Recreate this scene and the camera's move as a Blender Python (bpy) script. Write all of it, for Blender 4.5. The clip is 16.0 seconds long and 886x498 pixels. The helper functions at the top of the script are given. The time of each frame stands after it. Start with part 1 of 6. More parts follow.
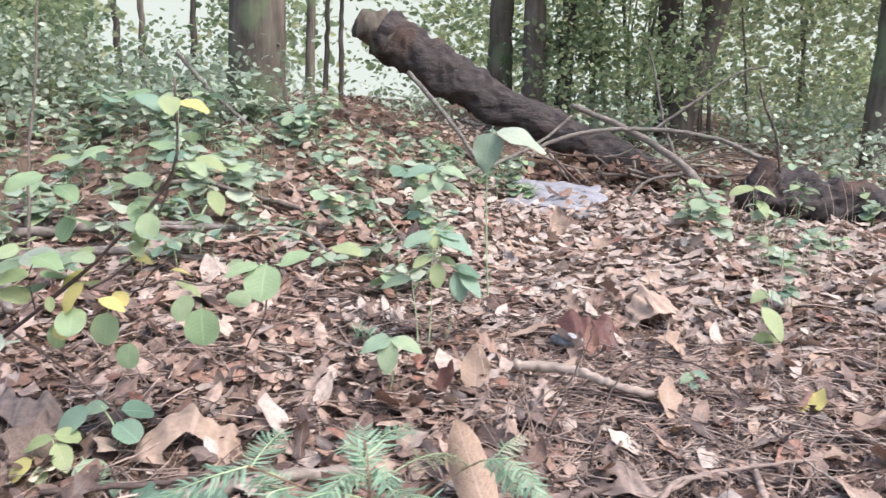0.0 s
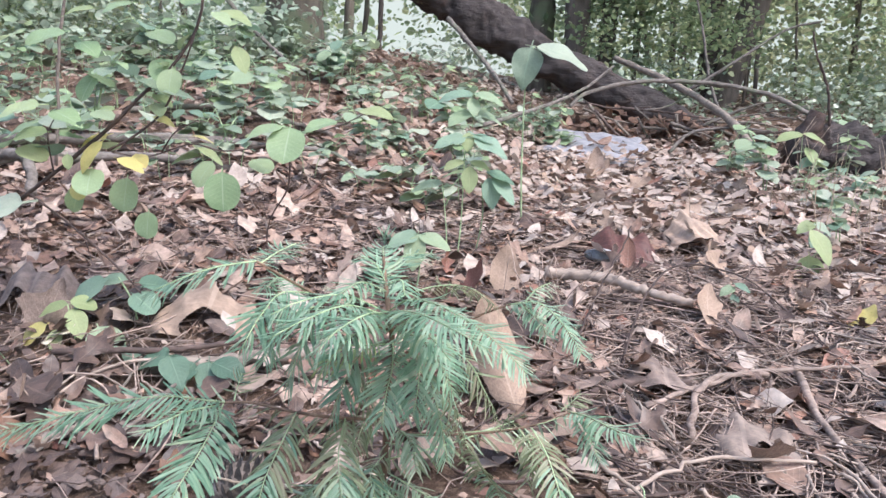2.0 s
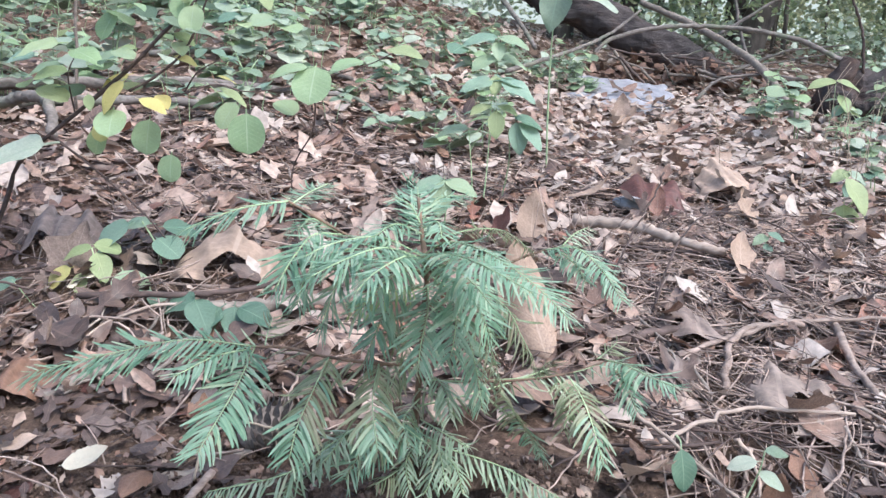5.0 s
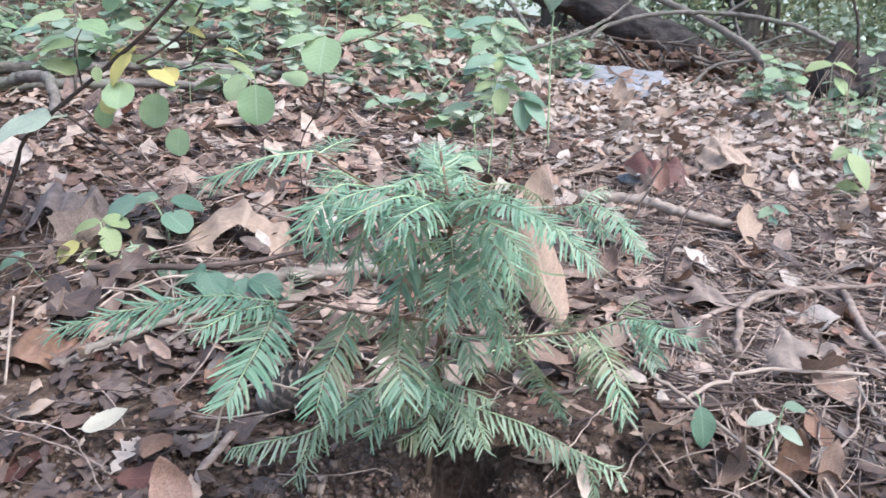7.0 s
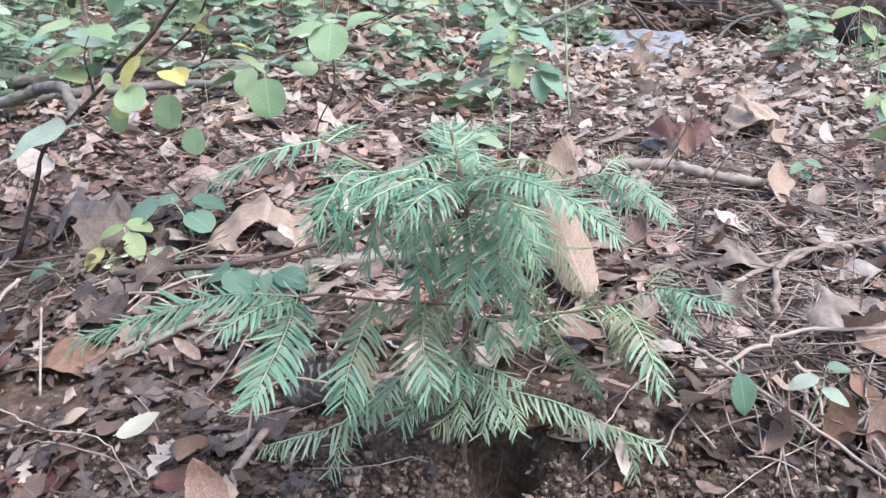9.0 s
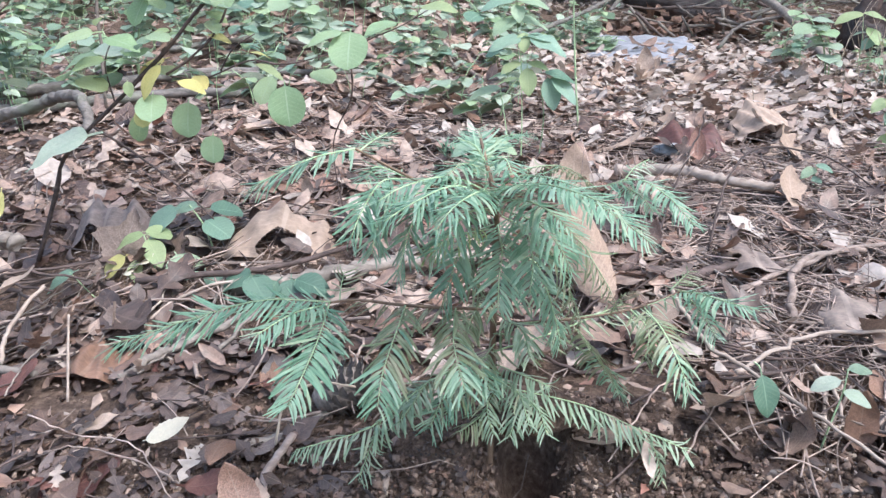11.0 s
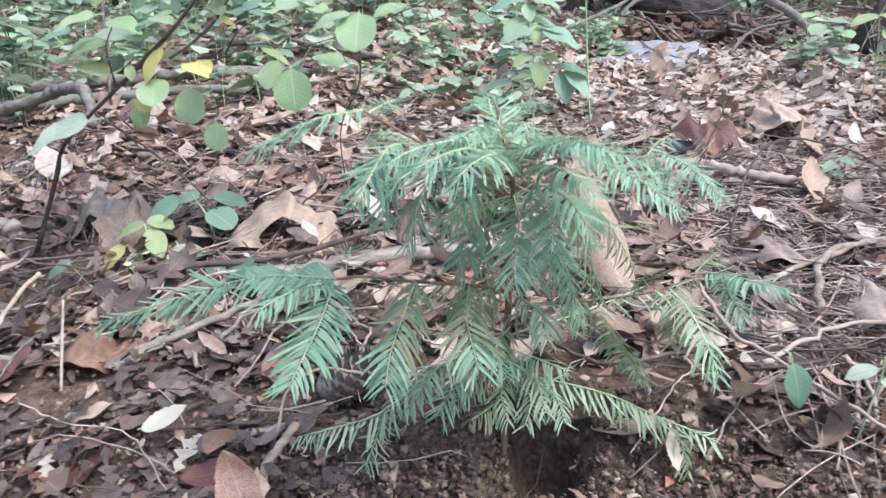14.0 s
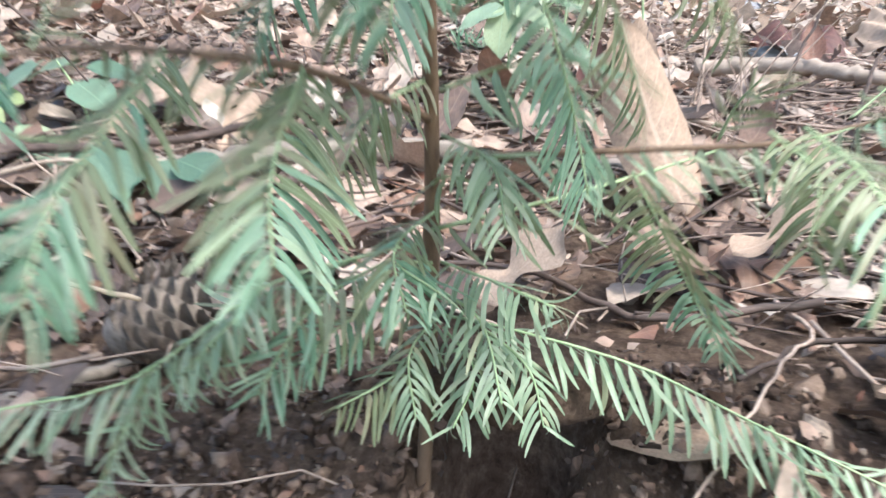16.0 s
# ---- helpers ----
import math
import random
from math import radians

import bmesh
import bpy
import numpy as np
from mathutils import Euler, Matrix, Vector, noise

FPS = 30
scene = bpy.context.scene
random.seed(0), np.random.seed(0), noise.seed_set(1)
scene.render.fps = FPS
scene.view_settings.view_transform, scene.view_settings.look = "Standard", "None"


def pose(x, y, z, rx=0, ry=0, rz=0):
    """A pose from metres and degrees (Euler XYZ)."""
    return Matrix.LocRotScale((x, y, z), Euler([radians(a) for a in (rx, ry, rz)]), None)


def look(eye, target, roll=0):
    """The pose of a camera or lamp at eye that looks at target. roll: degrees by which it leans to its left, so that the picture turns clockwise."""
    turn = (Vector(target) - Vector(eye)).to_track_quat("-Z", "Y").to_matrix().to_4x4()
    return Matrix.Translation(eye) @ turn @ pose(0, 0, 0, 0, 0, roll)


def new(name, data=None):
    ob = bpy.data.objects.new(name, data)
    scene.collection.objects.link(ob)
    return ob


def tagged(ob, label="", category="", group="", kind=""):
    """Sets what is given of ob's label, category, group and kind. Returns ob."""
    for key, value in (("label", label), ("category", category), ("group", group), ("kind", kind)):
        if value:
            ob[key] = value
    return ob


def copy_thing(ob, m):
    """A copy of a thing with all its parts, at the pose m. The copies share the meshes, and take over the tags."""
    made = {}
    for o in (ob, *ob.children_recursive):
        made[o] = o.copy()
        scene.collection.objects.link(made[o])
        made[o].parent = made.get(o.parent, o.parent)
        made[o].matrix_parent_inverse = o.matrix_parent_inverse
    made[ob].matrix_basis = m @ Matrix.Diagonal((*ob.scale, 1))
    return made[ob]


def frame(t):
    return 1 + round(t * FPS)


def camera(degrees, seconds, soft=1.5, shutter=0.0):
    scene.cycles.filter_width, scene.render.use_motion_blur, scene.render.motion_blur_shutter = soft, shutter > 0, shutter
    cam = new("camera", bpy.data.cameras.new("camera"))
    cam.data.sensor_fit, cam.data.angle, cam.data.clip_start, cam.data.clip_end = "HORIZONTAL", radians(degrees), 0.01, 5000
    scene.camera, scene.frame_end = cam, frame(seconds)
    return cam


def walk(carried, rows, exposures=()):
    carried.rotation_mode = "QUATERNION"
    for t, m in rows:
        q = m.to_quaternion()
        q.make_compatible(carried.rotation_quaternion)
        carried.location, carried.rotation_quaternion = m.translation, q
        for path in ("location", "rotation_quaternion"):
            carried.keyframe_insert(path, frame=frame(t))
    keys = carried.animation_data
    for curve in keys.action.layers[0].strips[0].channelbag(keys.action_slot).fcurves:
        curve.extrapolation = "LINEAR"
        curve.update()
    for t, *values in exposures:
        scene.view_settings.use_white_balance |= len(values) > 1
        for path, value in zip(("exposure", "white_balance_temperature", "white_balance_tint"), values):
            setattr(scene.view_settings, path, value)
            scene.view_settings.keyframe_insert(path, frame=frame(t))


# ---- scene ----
cam = camera(58.1, 16.0, soft=1.42, shutter=0.9)
PATH = [
    (0, (0.067, 0.082, 0.985), (0.043, 2.05, 0.627), 2.1),
    (0.5, (0.029, 0.085, 0.94), (-0.005, 2.051, 0.576), 2.5),
    (1, (0.043, 0.084, 0.813), (-0.002, 2.044, 0.417), 2.7),
    (1.5, (0.056, 0.11, 0.754), (-0.02, 2.071, 0.37), 3.3),
    (2, (0.085, 0.127, 0.737), (-0.019, 2.082, 0.326), 3.8),
    (2.5, (0.071, 0.135, 0.732), (-0.027, 2.088, 0.314), 4.6),
    (3, (0.072, 0.128, 0.718), (-0.052, 2.075, 0.278), 4.8),
    (3.5, (0.098, 0.148, 0.736), (-0.058, 2.074, 0.219), 4.6),
    (4, (0.081, 0.158, 0.726), (-0.071, 2.083, 0.206), 4.3),
    (4.2, (0.073, 0.161, 0.73), (-0.077, 2.083, 0.196), 4.1),
    (6.3, (0.038, 0.153, 0.665), (-0.06, 2.078, 0.132), 4.2),
    (6.5, (0.031, 0.15, 0.66), (-0.062, 2.076, 0.128), 4.2),
    (7, (0.022, 0.142, 0.661), (-0.092, 2.064, 0.118), 3.6),
    (7.5, (0.021, 0.144, 0.667), (-0.124, 2.051, 0.082), 2.1),
    (8, (0.032, 0.157, 0.652), (-0.137, 2.061, 0.064), 0.5),
    (8.5, (0.033, 0.163, 0.656), (-0.147, 2.062, 0.054), -0.4),
    (9, (0.038, 0.168, 0.657), (-0.155, 2.069, 0.065), -1.2),
    (9.5, (0.017, 0.158, 0.668), (-0.173, 2.061, 0.082), -1.4),
    (12, (0.0, 0.148, 0.66), (-0.202, 2.054, 0.09), -1.7),
    (12.5, (0.016, 0.161, 0.666), (-0.208, 2.067, 0.102), -2.1),
    (13, (0.008, 0.164, 0.657), (-0.216, 2.071, 0.097), -2.0),
    (13.5, (-0.003, 0.159, 0.63), (-0.214, 2.071, 0.082), -1.6),
    (14, (-0.011, 0.193, 0.598), (-0.222, 2.105, 0.053), -1.4),
    (14.5, (0.037, 0.298, 0.541), (-0.255, 2.204, 0.008), -1.7),
    (15, (0.066, 0.44, 0.492), (-0.253, 2.324, -0.098), -2.0),
    (15.1, (0.067, 0.479, 0.476), (-0.253, 2.36, -0.122), -2.3),
    (15.5, (0.059, 0.609, 0.396), (-0.259, 2.494, -0.193), -1.3),
    (16, (0.05, 0.732, 0.322), (-0.272, 2.619, -0.259), 0.4),
]
walk(cam, [(t, look(eye, target, roll)) for t, eye, target, roll in PATH],
     exposures=[(0, 1.3, 6050, 13), (0.5, 1.23, 6000, 13), (4, 1.22, 5650, 10), (9, 1.27, 5520, 8), (13, 1.31, 5530, 7), (15, 1.38, 5700, 5), (16, 1.62, 5850, 4)])

# ---- world, sun, exposure ----
SUN_ELEVATION, SUN_AZIMUTH = 58.0, 125.0   # degrees; azimuth from ahead (+y) towards the right
world = bpy.data.worlds.new("sky")
scene.world = world
world.use_nodes = True
wn = world.node_tree
sky = wn.nodes.new("ShaderNodeTexSky")
sky.sky_type = "NISHITA"
sky.sun_disc = False
sky.sun_elevation = radians(SUN_ELEVATION)
sky.sun_rotation = radians(SUN_AZIMUTH)
sky.air_density, sky.dust_density, sky.ozone_density = 1.2, 4.0, 1.0
wn.links.new(sky.outputs[0], wn.nodes["Background"].inputs[0])
wn.nodes["Background"].inputs[1].default_value = 0.15
sun_data = bpy.data.lights.new("sun", "SUN")
sun_data.energy, sun_data.angle, sun_data.color = 1.4, radians(24), (1.0, 0.96, 0.9)
sun = new("sun", sun_data)
el, az = radians(SUN_ELEVATION), radians(SUN_AZIMUTH)
sun.matrix_basis = look((4 * math.sin(az) * math.cos(el), 4 * math.cos(az) * math.cos(el), 4 * math.sin(el)), (0, 0, 0))

# bright overcast sky seen low between the trees, far behind everything
glow = bpy.data.materials.new("pale_sky")
glow.use_nodes = True
gn = glow.node_tree
em = gn.nodes.new("ShaderNodeEmission")
em.inputs[0].default_value, em.inputs[1].default_value = (0.95, 1.0, 0.86, 1), 0.36
gn.links.new(em.outputs[0], gn.nodes["Material Output"].inputs[0])
ring = [(110 * math.sin(radians(a)), 110 * math.cos(radians(a))) for a in range(-75, 76, 5)]
sky_mesh = bpy.data.meshes.new("backdrop")
sky_mesh.from_pydata([(x, y, z) for z in (-2.0, 40.0) for x, y in ring], [], [(i, i + 1, i + 1 + len(ring), i + len(ring)) for i in range(len(ring) - 1)])
sky_mesh.materials.append(glow)
tagged(new("backdrop", sky_mesh), "pale overcast sky behind the wood", "sky", kind="structure")

# ---- materials ----


def material(name, rough=0.7, spec=0.3):
    m = bpy.data.materials.new(name)
    m.use_nodes = True
    nt = m.node_tree
    b = nt.nodes["Principled BSDF"]
    b.inputs["Roughness"].default_value = rough
    b.inputs["Specular IOR Level"].default_value = spec
    return m, nt, b


def ramp(nt, fac, stops):
    r = nt.nodes.new("ShaderNodeValToRGB")
    els = r.color_ramp.elements
    els[0].position, els[0].color = stops[0][0], (*stops[0][1], 1)
    els[1].position, els[1].color = stops[-1][0], (*stops[-1][1], 1)
    for p, c in stops[1:-1]:
        e = els.new(p)
        e.color = (*c, 1)
    nt.links.new(fac, r.inputs[0])
    return r.outputs[0]


def maths(nt, op, a, b=0.0):
    n = nt.nodes.new("ShaderNodeMath")
    n.operation = op
    for i, v in enumerate((a, b)):
        if isinstance(v, (int, float)):
            n.inputs[i].default_value = v
        else:
            nt.links.new(v, n.inputs[i])
    return n.outputs[0]


def mixed(nt, fac, a, b, blend="MIX"):
    n = nt.nodes.new("ShaderNodeMix")
    n.data_type, n.blend_type = "RGBA", blend
    for sock, v in ((n.inputs[0], fac), (n.inputs[6], a), (n.inputs[7], b)):
        if isinstance(v, (int, float)):
            sock.default_value = v
        elif isinstance(v, tuple):
            sock.default_value = (*v, 1)
        else:
            nt.links.new(v, sock)
    return n.outputs[2]


def noise_tex(nt, scale, detail=4.0, rough=0.6, coords="Object", stretch=None):
    tc = nt.nodes.new("ShaderNodeTexCoord")
    n = nt.nodes.new("ShaderNodeTexNoise")
    n.inputs["Scale"].default_value = scale
    n.inputs["Detail"].default_value = detail
    n.inputs["Roughness"].default_value = rough
    src = tc.outputs[coords]
    if stretch:
        mp = nt.nodes.new("ShaderNodeMapping")
        mp.inputs["Scale"].default_value = stretch
        nt.links.new(src, mp.inputs[0])
        src = mp.outputs[0]
    nt.links.new(src, n.inputs["Vector"])
    return n.outputs["Fac"]


def bump(nt, b, height, strength=0.5, distance=0.004):
    n = nt.nodes.new("ShaderNodeBump")
    n.inputs["Strength"].default_value = strength
    n.inputs["Distance"].default_value = distance
    nt.links.new(height, n.inputs["Height"])
    nt.links.new(n.outputs[0], b.inputs["Normal"])


def piece_random(nt):
    """A number from 0 to 1 for each piece, whether joined or single."""
    g = nt.nodes.new("ShaderNodeNewGeometry")
    o = nt.nodes.new("ShaderNodeObjectInfo")
    return maths(nt, "FRACT", maths(nt, "ADD", g.outputs["Random Per Island"], o.outputs["Random"]))


def veins(nt):
    """Midrib and side veins of a leaf from its own length-and-width coordinates, 1 on a vein."""
    tc = nt.nodes.new("ShaderNodeTexCoord")
    sp = nt.nodes.new("ShaderNodeSeparateXYZ")
    nt.links.new(tc.outputs["UV"], sp.inputs[0])
    off = maths(nt, "ABSOLUTE", maths(nt, "SUBTRACT", sp.outputs[0], 0.5))
    rib = maths(nt, "LESS_THAN", off, 0.022)
    side = maths(nt, "PINGPONG", maths(nt, "SUBTRACT", maths(nt, "MULTIPLY", sp.outputs[1], 9.0), maths(nt, "MULTIPLY", off, 4.0)), 0.5)
    thin = maths(nt, "LESS_THAN", side, 0.05)
    return maths(nt, "MAXIMUM", rib, maths(nt, "MULTIPLY", thin, 0.6))


def leaf_material(name, stops, rough, spec, through_light, mottling, vein_colour, vein_amount, patch=None):
    m, nt, b = material(name, rough, spec)
    colour = ramp(nt, piece_random(nt), stops)
    grain = noise_tex(nt, 55, 5)
    colour = mixed(nt, mottling, colour, ramp(nt, grain, [(0.3, (0.35, 0.35, 0.35)), (0.7, (1.35, 1.3, 1.25))]), "MULTIPLY")
    blot = noise_tex(nt, 17, 3)
    if patch:
        colour = mixed(nt, maths(nt, "MULTIPLY", maths(nt, "GREATER_THAN", blot, 0.62), 0.7), colour, patch)
    else:
        colour = mixed(nt, mottling * 0.7, colour, ramp(nt, blot, [(0.3, (0.55, 0.5, 0.48)), (0.7, (1.2, 1.2, 1.2))]), "MULTIPLY")
    v = veins(nt)
    colour = mixed(nt, maths(nt, "MULTIPLY", v, vein_amount), colour, vein_colour)
    nt.links.new(colour, b.inputs["Base Color"])
    bump(nt, b, maths(nt, "ADD", grain, maths(nt, "MULTIPLY", v, -0.6)), 0.45, 0.003)
    if through_light:
        tr = nt.nodes.new("ShaderNodeBsdfTranslucent")
        nt.links.new(colour, tr.inputs[0])
        mx = nt.nodes.new("ShaderNodeMixShader")
        mx.inputs[0].default_value = through_light
        nt.links.new(b.outputs[0], mx.inputs[1])
        nt.links.new(tr.outputs[0], mx.inputs[2])
        nt.links.new(mx.outputs[0], nt.nodes["Material Output"].inputs[0])
    return m


LITTER = [(0.0, (0.085, 0.052, 0.04)), (0.14, (0.17, 0.11, 0.083)), (0.32, (0.31, 0.21, 0.158)), (0.45, (0.22, 0.125, 0.085)), (0.6, (0.45, 0.335, 0.265)),
          (0.76, (0.30, 0.195, 0.145)), (0.86, (0.53, 0.425, 0.35)), (0.92, (0.42, 0.285, 0.21)), (1.0, (0.24, 0.10, 0.065))]
m_brown = leaf_material("brown_leaf", [(0, (0.10, 0.06, 0.042)), (0.5, (0.19, 0.115, 0.08)), (1, (0.27, 0.15, 0.095))], 0.5, 0.45, 0.12, 0.65, (0.3, 0.2, 0.14), 0.4)
m_litter = leaf_material("dry_leaf", LITTER, 0.5, 0.5, 0.12, 0.75, (0.42, 0.31, 0.23), 0.35)
# dark brown leaf; its tone also stands in for shade over the litter
m_dark_leaf = leaf_material("dark_leaf", [(0, (0.048, 0.033, 0.028)), (0.5, (0.10, 0.067, 0.053)), (0.85, (0.165, 0.113, 0.088)), (1, (0.24, 0.135, 0.09))], 0.45, 0.45, 0.08, 0.7, (0.24, 0.17, 0.13), 0.3)
# bleached leaf; its pale tone also stands in for highlights on the litter
m_bleached_lit = leaf_material("bleached_lit_leaf", [(0, (0.34, 0.265, 0.215)), (0.5, (0.45, 0.365, 0.305)), (1, (0.53, 0.45, 0.385))], 0.55, 0.4, 0.15, 0.5, (0.5, 0.4, 0.3), 0.35)
m_tan = leaf_material("tan_leaf", [(0, (0.38, 0.27, 0.195)), (1, (0.48, 0.355, 0.27))], 0.6, 0.35, 0.15, 0.45, (0.55, 0.42, 0.32), 0.4)
m_red = leaf_material("red_leaf", [(0, (0.115, 0.05, 0.04)), (1, (0.17, 0.075, 0.055))], 0.5, 0.4, 0.12, 0.6, (0.24, 0.13, 0.1), 0.4)
m_dull = leaf_material("dull_leaf", [(0, (0.24, 0.18, 0.15)), (1, (0.32, 0.25, 0.205))], 0.6, 0.35, 0.1, 0.6, (0.4, 0.31, 0.25), 0.4)
m_faded = leaf_material("faded_leaf", [(0, (0.085, 0.06, 0.05)), (0.5, (0.14, 0.10, 0.083)), (1, (0.21, 0.16, 0.135))], 0.5, 0.45, 0.08, 0.7, (0.3, 0.23, 0.19), 0.3)
m_cream = leaf_material("cream_leaf", [(0, (0.60, 0.52, 0.38)), (1, (0.68, 0.60, 0.45))], 0.5, 0.4, 0.15, 0.2, (0.6, 0.48, 0.32), 0.3)
m_yellow = leaf_material("yellow_leaf", [(0, (0.70, 0.58, 0.20)), (1, (0.58, 0.55, 0.22))], 0.5, 0.4, 0.35, 0.3, (0.6, 0.55, 0.25), 0.4, (0.45, 0.42, 0.1))
GREEN = [(0, (0.15, 0.25, 0.16)), (0.35, (0.22, 0.33, 0.23)), (0.7, (0.30, 0.42, 0.30)), (0.9, (0.36, 0.44, 0.26)), (1, (0.25, 0.37, 0.26))]
m_green = leaf_material("green_leaf", GREEN, 0.42, 0.55, 0.35, 0.3, (0.33, 0.46, 0.30), 0.5)
m_deep = leaf_material("deep_green_leaf", [(0, (0.075, 0.135, 0.09)), (1, (0.13, 0.21, 0.14))], 0.45, 0.45, 0.25, 0.3, (0.2, 0.3, 0.2), 0.4)
m_lime = leaf_material("lime_leaf", [(0, (0.33, 0.42, 0.19)), (1, (0.43, 0.49, 0.25))], 0.45, 0.5, 0.4, 0.3, (0.5, 0.55, 0.28), 0.5)
m_pale = leaf_material("pale_green_leaf", [(0, (0.28, 0.40, 0.20)), (0.5, (0.38, 0.50, 0.28)), (1, (0.47, 0.55, 0.30))], 0.42, 0.55, 0.4, 0.3, (0.46, 0.56, 0.36), 0.5)
m_cover = leaf_material("cover_leaf", [(0, (0.22, 0.29, 0.19)), (0.5, (0.35, 0.42, 0.30)), (1, (0.50, 0.54, 0.41))], 0.38, 0.6, 0.3, 0.35, (0.28, 0.4, 0.26), 0.4)
m_far = leaf_material("woodland_leaf", [(0, (0.16, 0.22, 0.12)), (0.4, (0.30, 0.38, 0.20)), (0.75, (0.44, 0.51, 0.29)), (1, (0.58, 0.58, 0.34))], 0.5, 0.4, 0.6, 0.3, (0.2, 0.3, 0.1), 0.2)


m_thicket = leaf_material("thicket_leaf", [(0, (0.15, 0.19, 0.11)), (0.5, (0.31, 0.35, 0.20)), (1, (0.50, 0.50, 0.30))], 0.5, 0.4, 0.55, 0.3, (0.2, 0.3, 0.15), 0.2)


def needle_material(name, stops):
    m, nt, b = material(name, 0.38, 0.5)
    colour = ramp(nt, piece_random(nt), stops)
    grain = noise_tex(nt, 90, 3)
    colour = mixed(nt, 0.4, colour, ramp(nt, grain, [(0.3, (0.6, 0.6, 0.55)), (0.7, (1.2, 1.2, 1.15))]), "MULTIPLY")
    tc = nt.nodes.new("ShaderNodeTexCoord")
    sp = nt.nodes.new("ShaderNodeSeparateXYZ")
    nt.links.new(tc.outputs["UV"], sp.inputs[0])
    off = maths(nt, "ABSOLUTE", maths(nt, "SUBTRACT", sp.outputs[0], 0.5))
    rib = maths(nt, "LESS_THAN", off, 0.1)
    colour = mixed(nt, maths(nt, "MULTIPLY", rib, 0.3), colour, (0.4, 0.5, 0.3))
    nt.links.new(colour, b.inputs["Base Color"])
    bump(nt, b, maths(nt, "ADD", grain, rib), 0.35, 0.001)
    tr = nt.nodes.new("ShaderNodeBsdfTranslucent")
    nt.links.new(colour, tr.inputs[0])
    mx = nt.nodes.new("ShaderNodeMixShader")
    mx.inputs[0].default_value = 0.4
    nt.links.new(b.outputs[0], mx.inputs[1])
    nt.links.new(tr.outputs[0], mx.inputs[2])
    nt.links.new(mx.outputs[0], nt.nodes["Material Output"].inputs[0])
    return m


m_needle = needle_material("conifer_needle", [(0, (0.16, 0.285, 0.18)), (0.5, (0.25, 0.385, 0.255)), (0.85, (0.36, 0.48, 0.345)), (1, (0.42, 0.49, 0.32))])
m_silver = needle_material("pale_needle", [(0, (0.26, 0.35, 0.225)), (0.5, (0.37, 0.455, 0.31)), (0.85, (0.48, 0.545, 0.40)), (1, (0.50, 0.50, 0.32))])
m_olive = needle_material("old_needle", [(0, (0.175, 0.215, 0.105)), (0.4, (0.245, 0.27, 0.15)), (0.8, (0.32, 0.325, 0.205)), (1, (0.36, 0.30, 0.20))])
m_fresh = needle_material("fresh_needle", [(0, (0.30, 0.38, 0.14)), (0.6, (0.38, 0.46, 0.19)), (1, (0.46, 0.50, 0.26))])


def wood_material(name, dark, light, scale, rough=0.8, stretch=(1, 1, 0.25), moss=None, depth=0.006, vary=0.5):
    m, nt, b = material(name, rough, 0.25)
    grain = noise_tex(nt, scale, 7, 0.65, "Object", stretch)
    colour = ramp(nt, grain, [(0.28, dark), (0.72, light)])
    blot = noise_tex(nt, scale * 0.15, 3)
    colour = mixed(nt, 0.6, colour, ramp(nt, blot, [(0.3, (0.55, 0.55, 0.55)), (0.7, (1.25, 1.2, 1.2))]), "MULTIPLY")
    if moss:
        patch = noise_tex(nt, scale * 0.1 + 0.8, 4)
        colour = mixed(nt, ramp(nt, patch, [(0.52, (0, 0, 0)), (0.64, (0.8, 0.8, 0.8))]), colour, moss)
    colour = mixed(nt, vary, colour, ramp(nt, piece_random(nt), [(0, (0.6, 0.58, 0.56)), (0.6, (1.1, 1.08, 1.05)), (1, (1.8, 1.75, 1.7))]), "MULTIPLY")
    nt.links.new(colour, b.inputs["Base Color"])
    bump(nt, b, grain, 0.8, depth)
    return m


m_bark = wood_material("tree_bark", (0.05, 0.042, 0.034), (0.19, 0.165, 0.13), 14, 0.9, (1, 1, 0.18), (0.13, 0.16, 0.09), 0.02)
m_dark_bark = wood_material("dark_bark", (0.042, 0.036, 0.031), (0.165, 0.14, 0.12), 14, 0.9, (1, 1, 0.2), None, 0.02)
m_log = wood_material("fallen_bark", (0.022, 0.018, 0.017), (0.105, 0.088, 0.082), 16, 0.85, (0.35, 1, 1), (0.085, 0.05, 0.036), 0.05, 0.0)
m_stick = wood_material("dead_stick", (0.165, 0.12, 0.095), (0.45, 0.355, 0.295), 60, 0.8, (0.3, 1, 1), None, 0.003)
m_branch = wood_material("dead_branch", (0.06, 0.052, 0.044), (0.27, 0.235, 0.205), 38, 0.9, (0.5, 1, 1), (0.15, 0.16, 0.11), 0.012, 0.15)
m_stick_grey = wood_material("grey_stick", (0.11, 0.09, 0.075), (0.34, 0.29, 0.24), 60, 0.85, (0.3, 1, 1), None, 0.003)
m_stick_dark = wood_material("dark_twig", (0.035, 0.026, 0.022), (0.14, 0.10, 0.085), 70, 0.7, (0.3, 1, 1), None, 0.002)
m_twig_pale = wood_material("pale_twig", (0.25, 0.19, 0.145), (0.50, 0.41, 0.34), 60, 0.75, (0.3, 1, 1), None, 0.002)
m_stem = wood_material("seedling_stem", (0.09, 0.06, 0.042), (0.26, 0.175, 0.115), 80, 0.7, (1, 1, 0.3), None, 0.002)
m_green_stem = wood_material("green_stem", (0.23, 0.33, 0.17), (0.40, 0.49, 0.29), 80, 0.6, (1, 1, 0.3), None, 0.001)
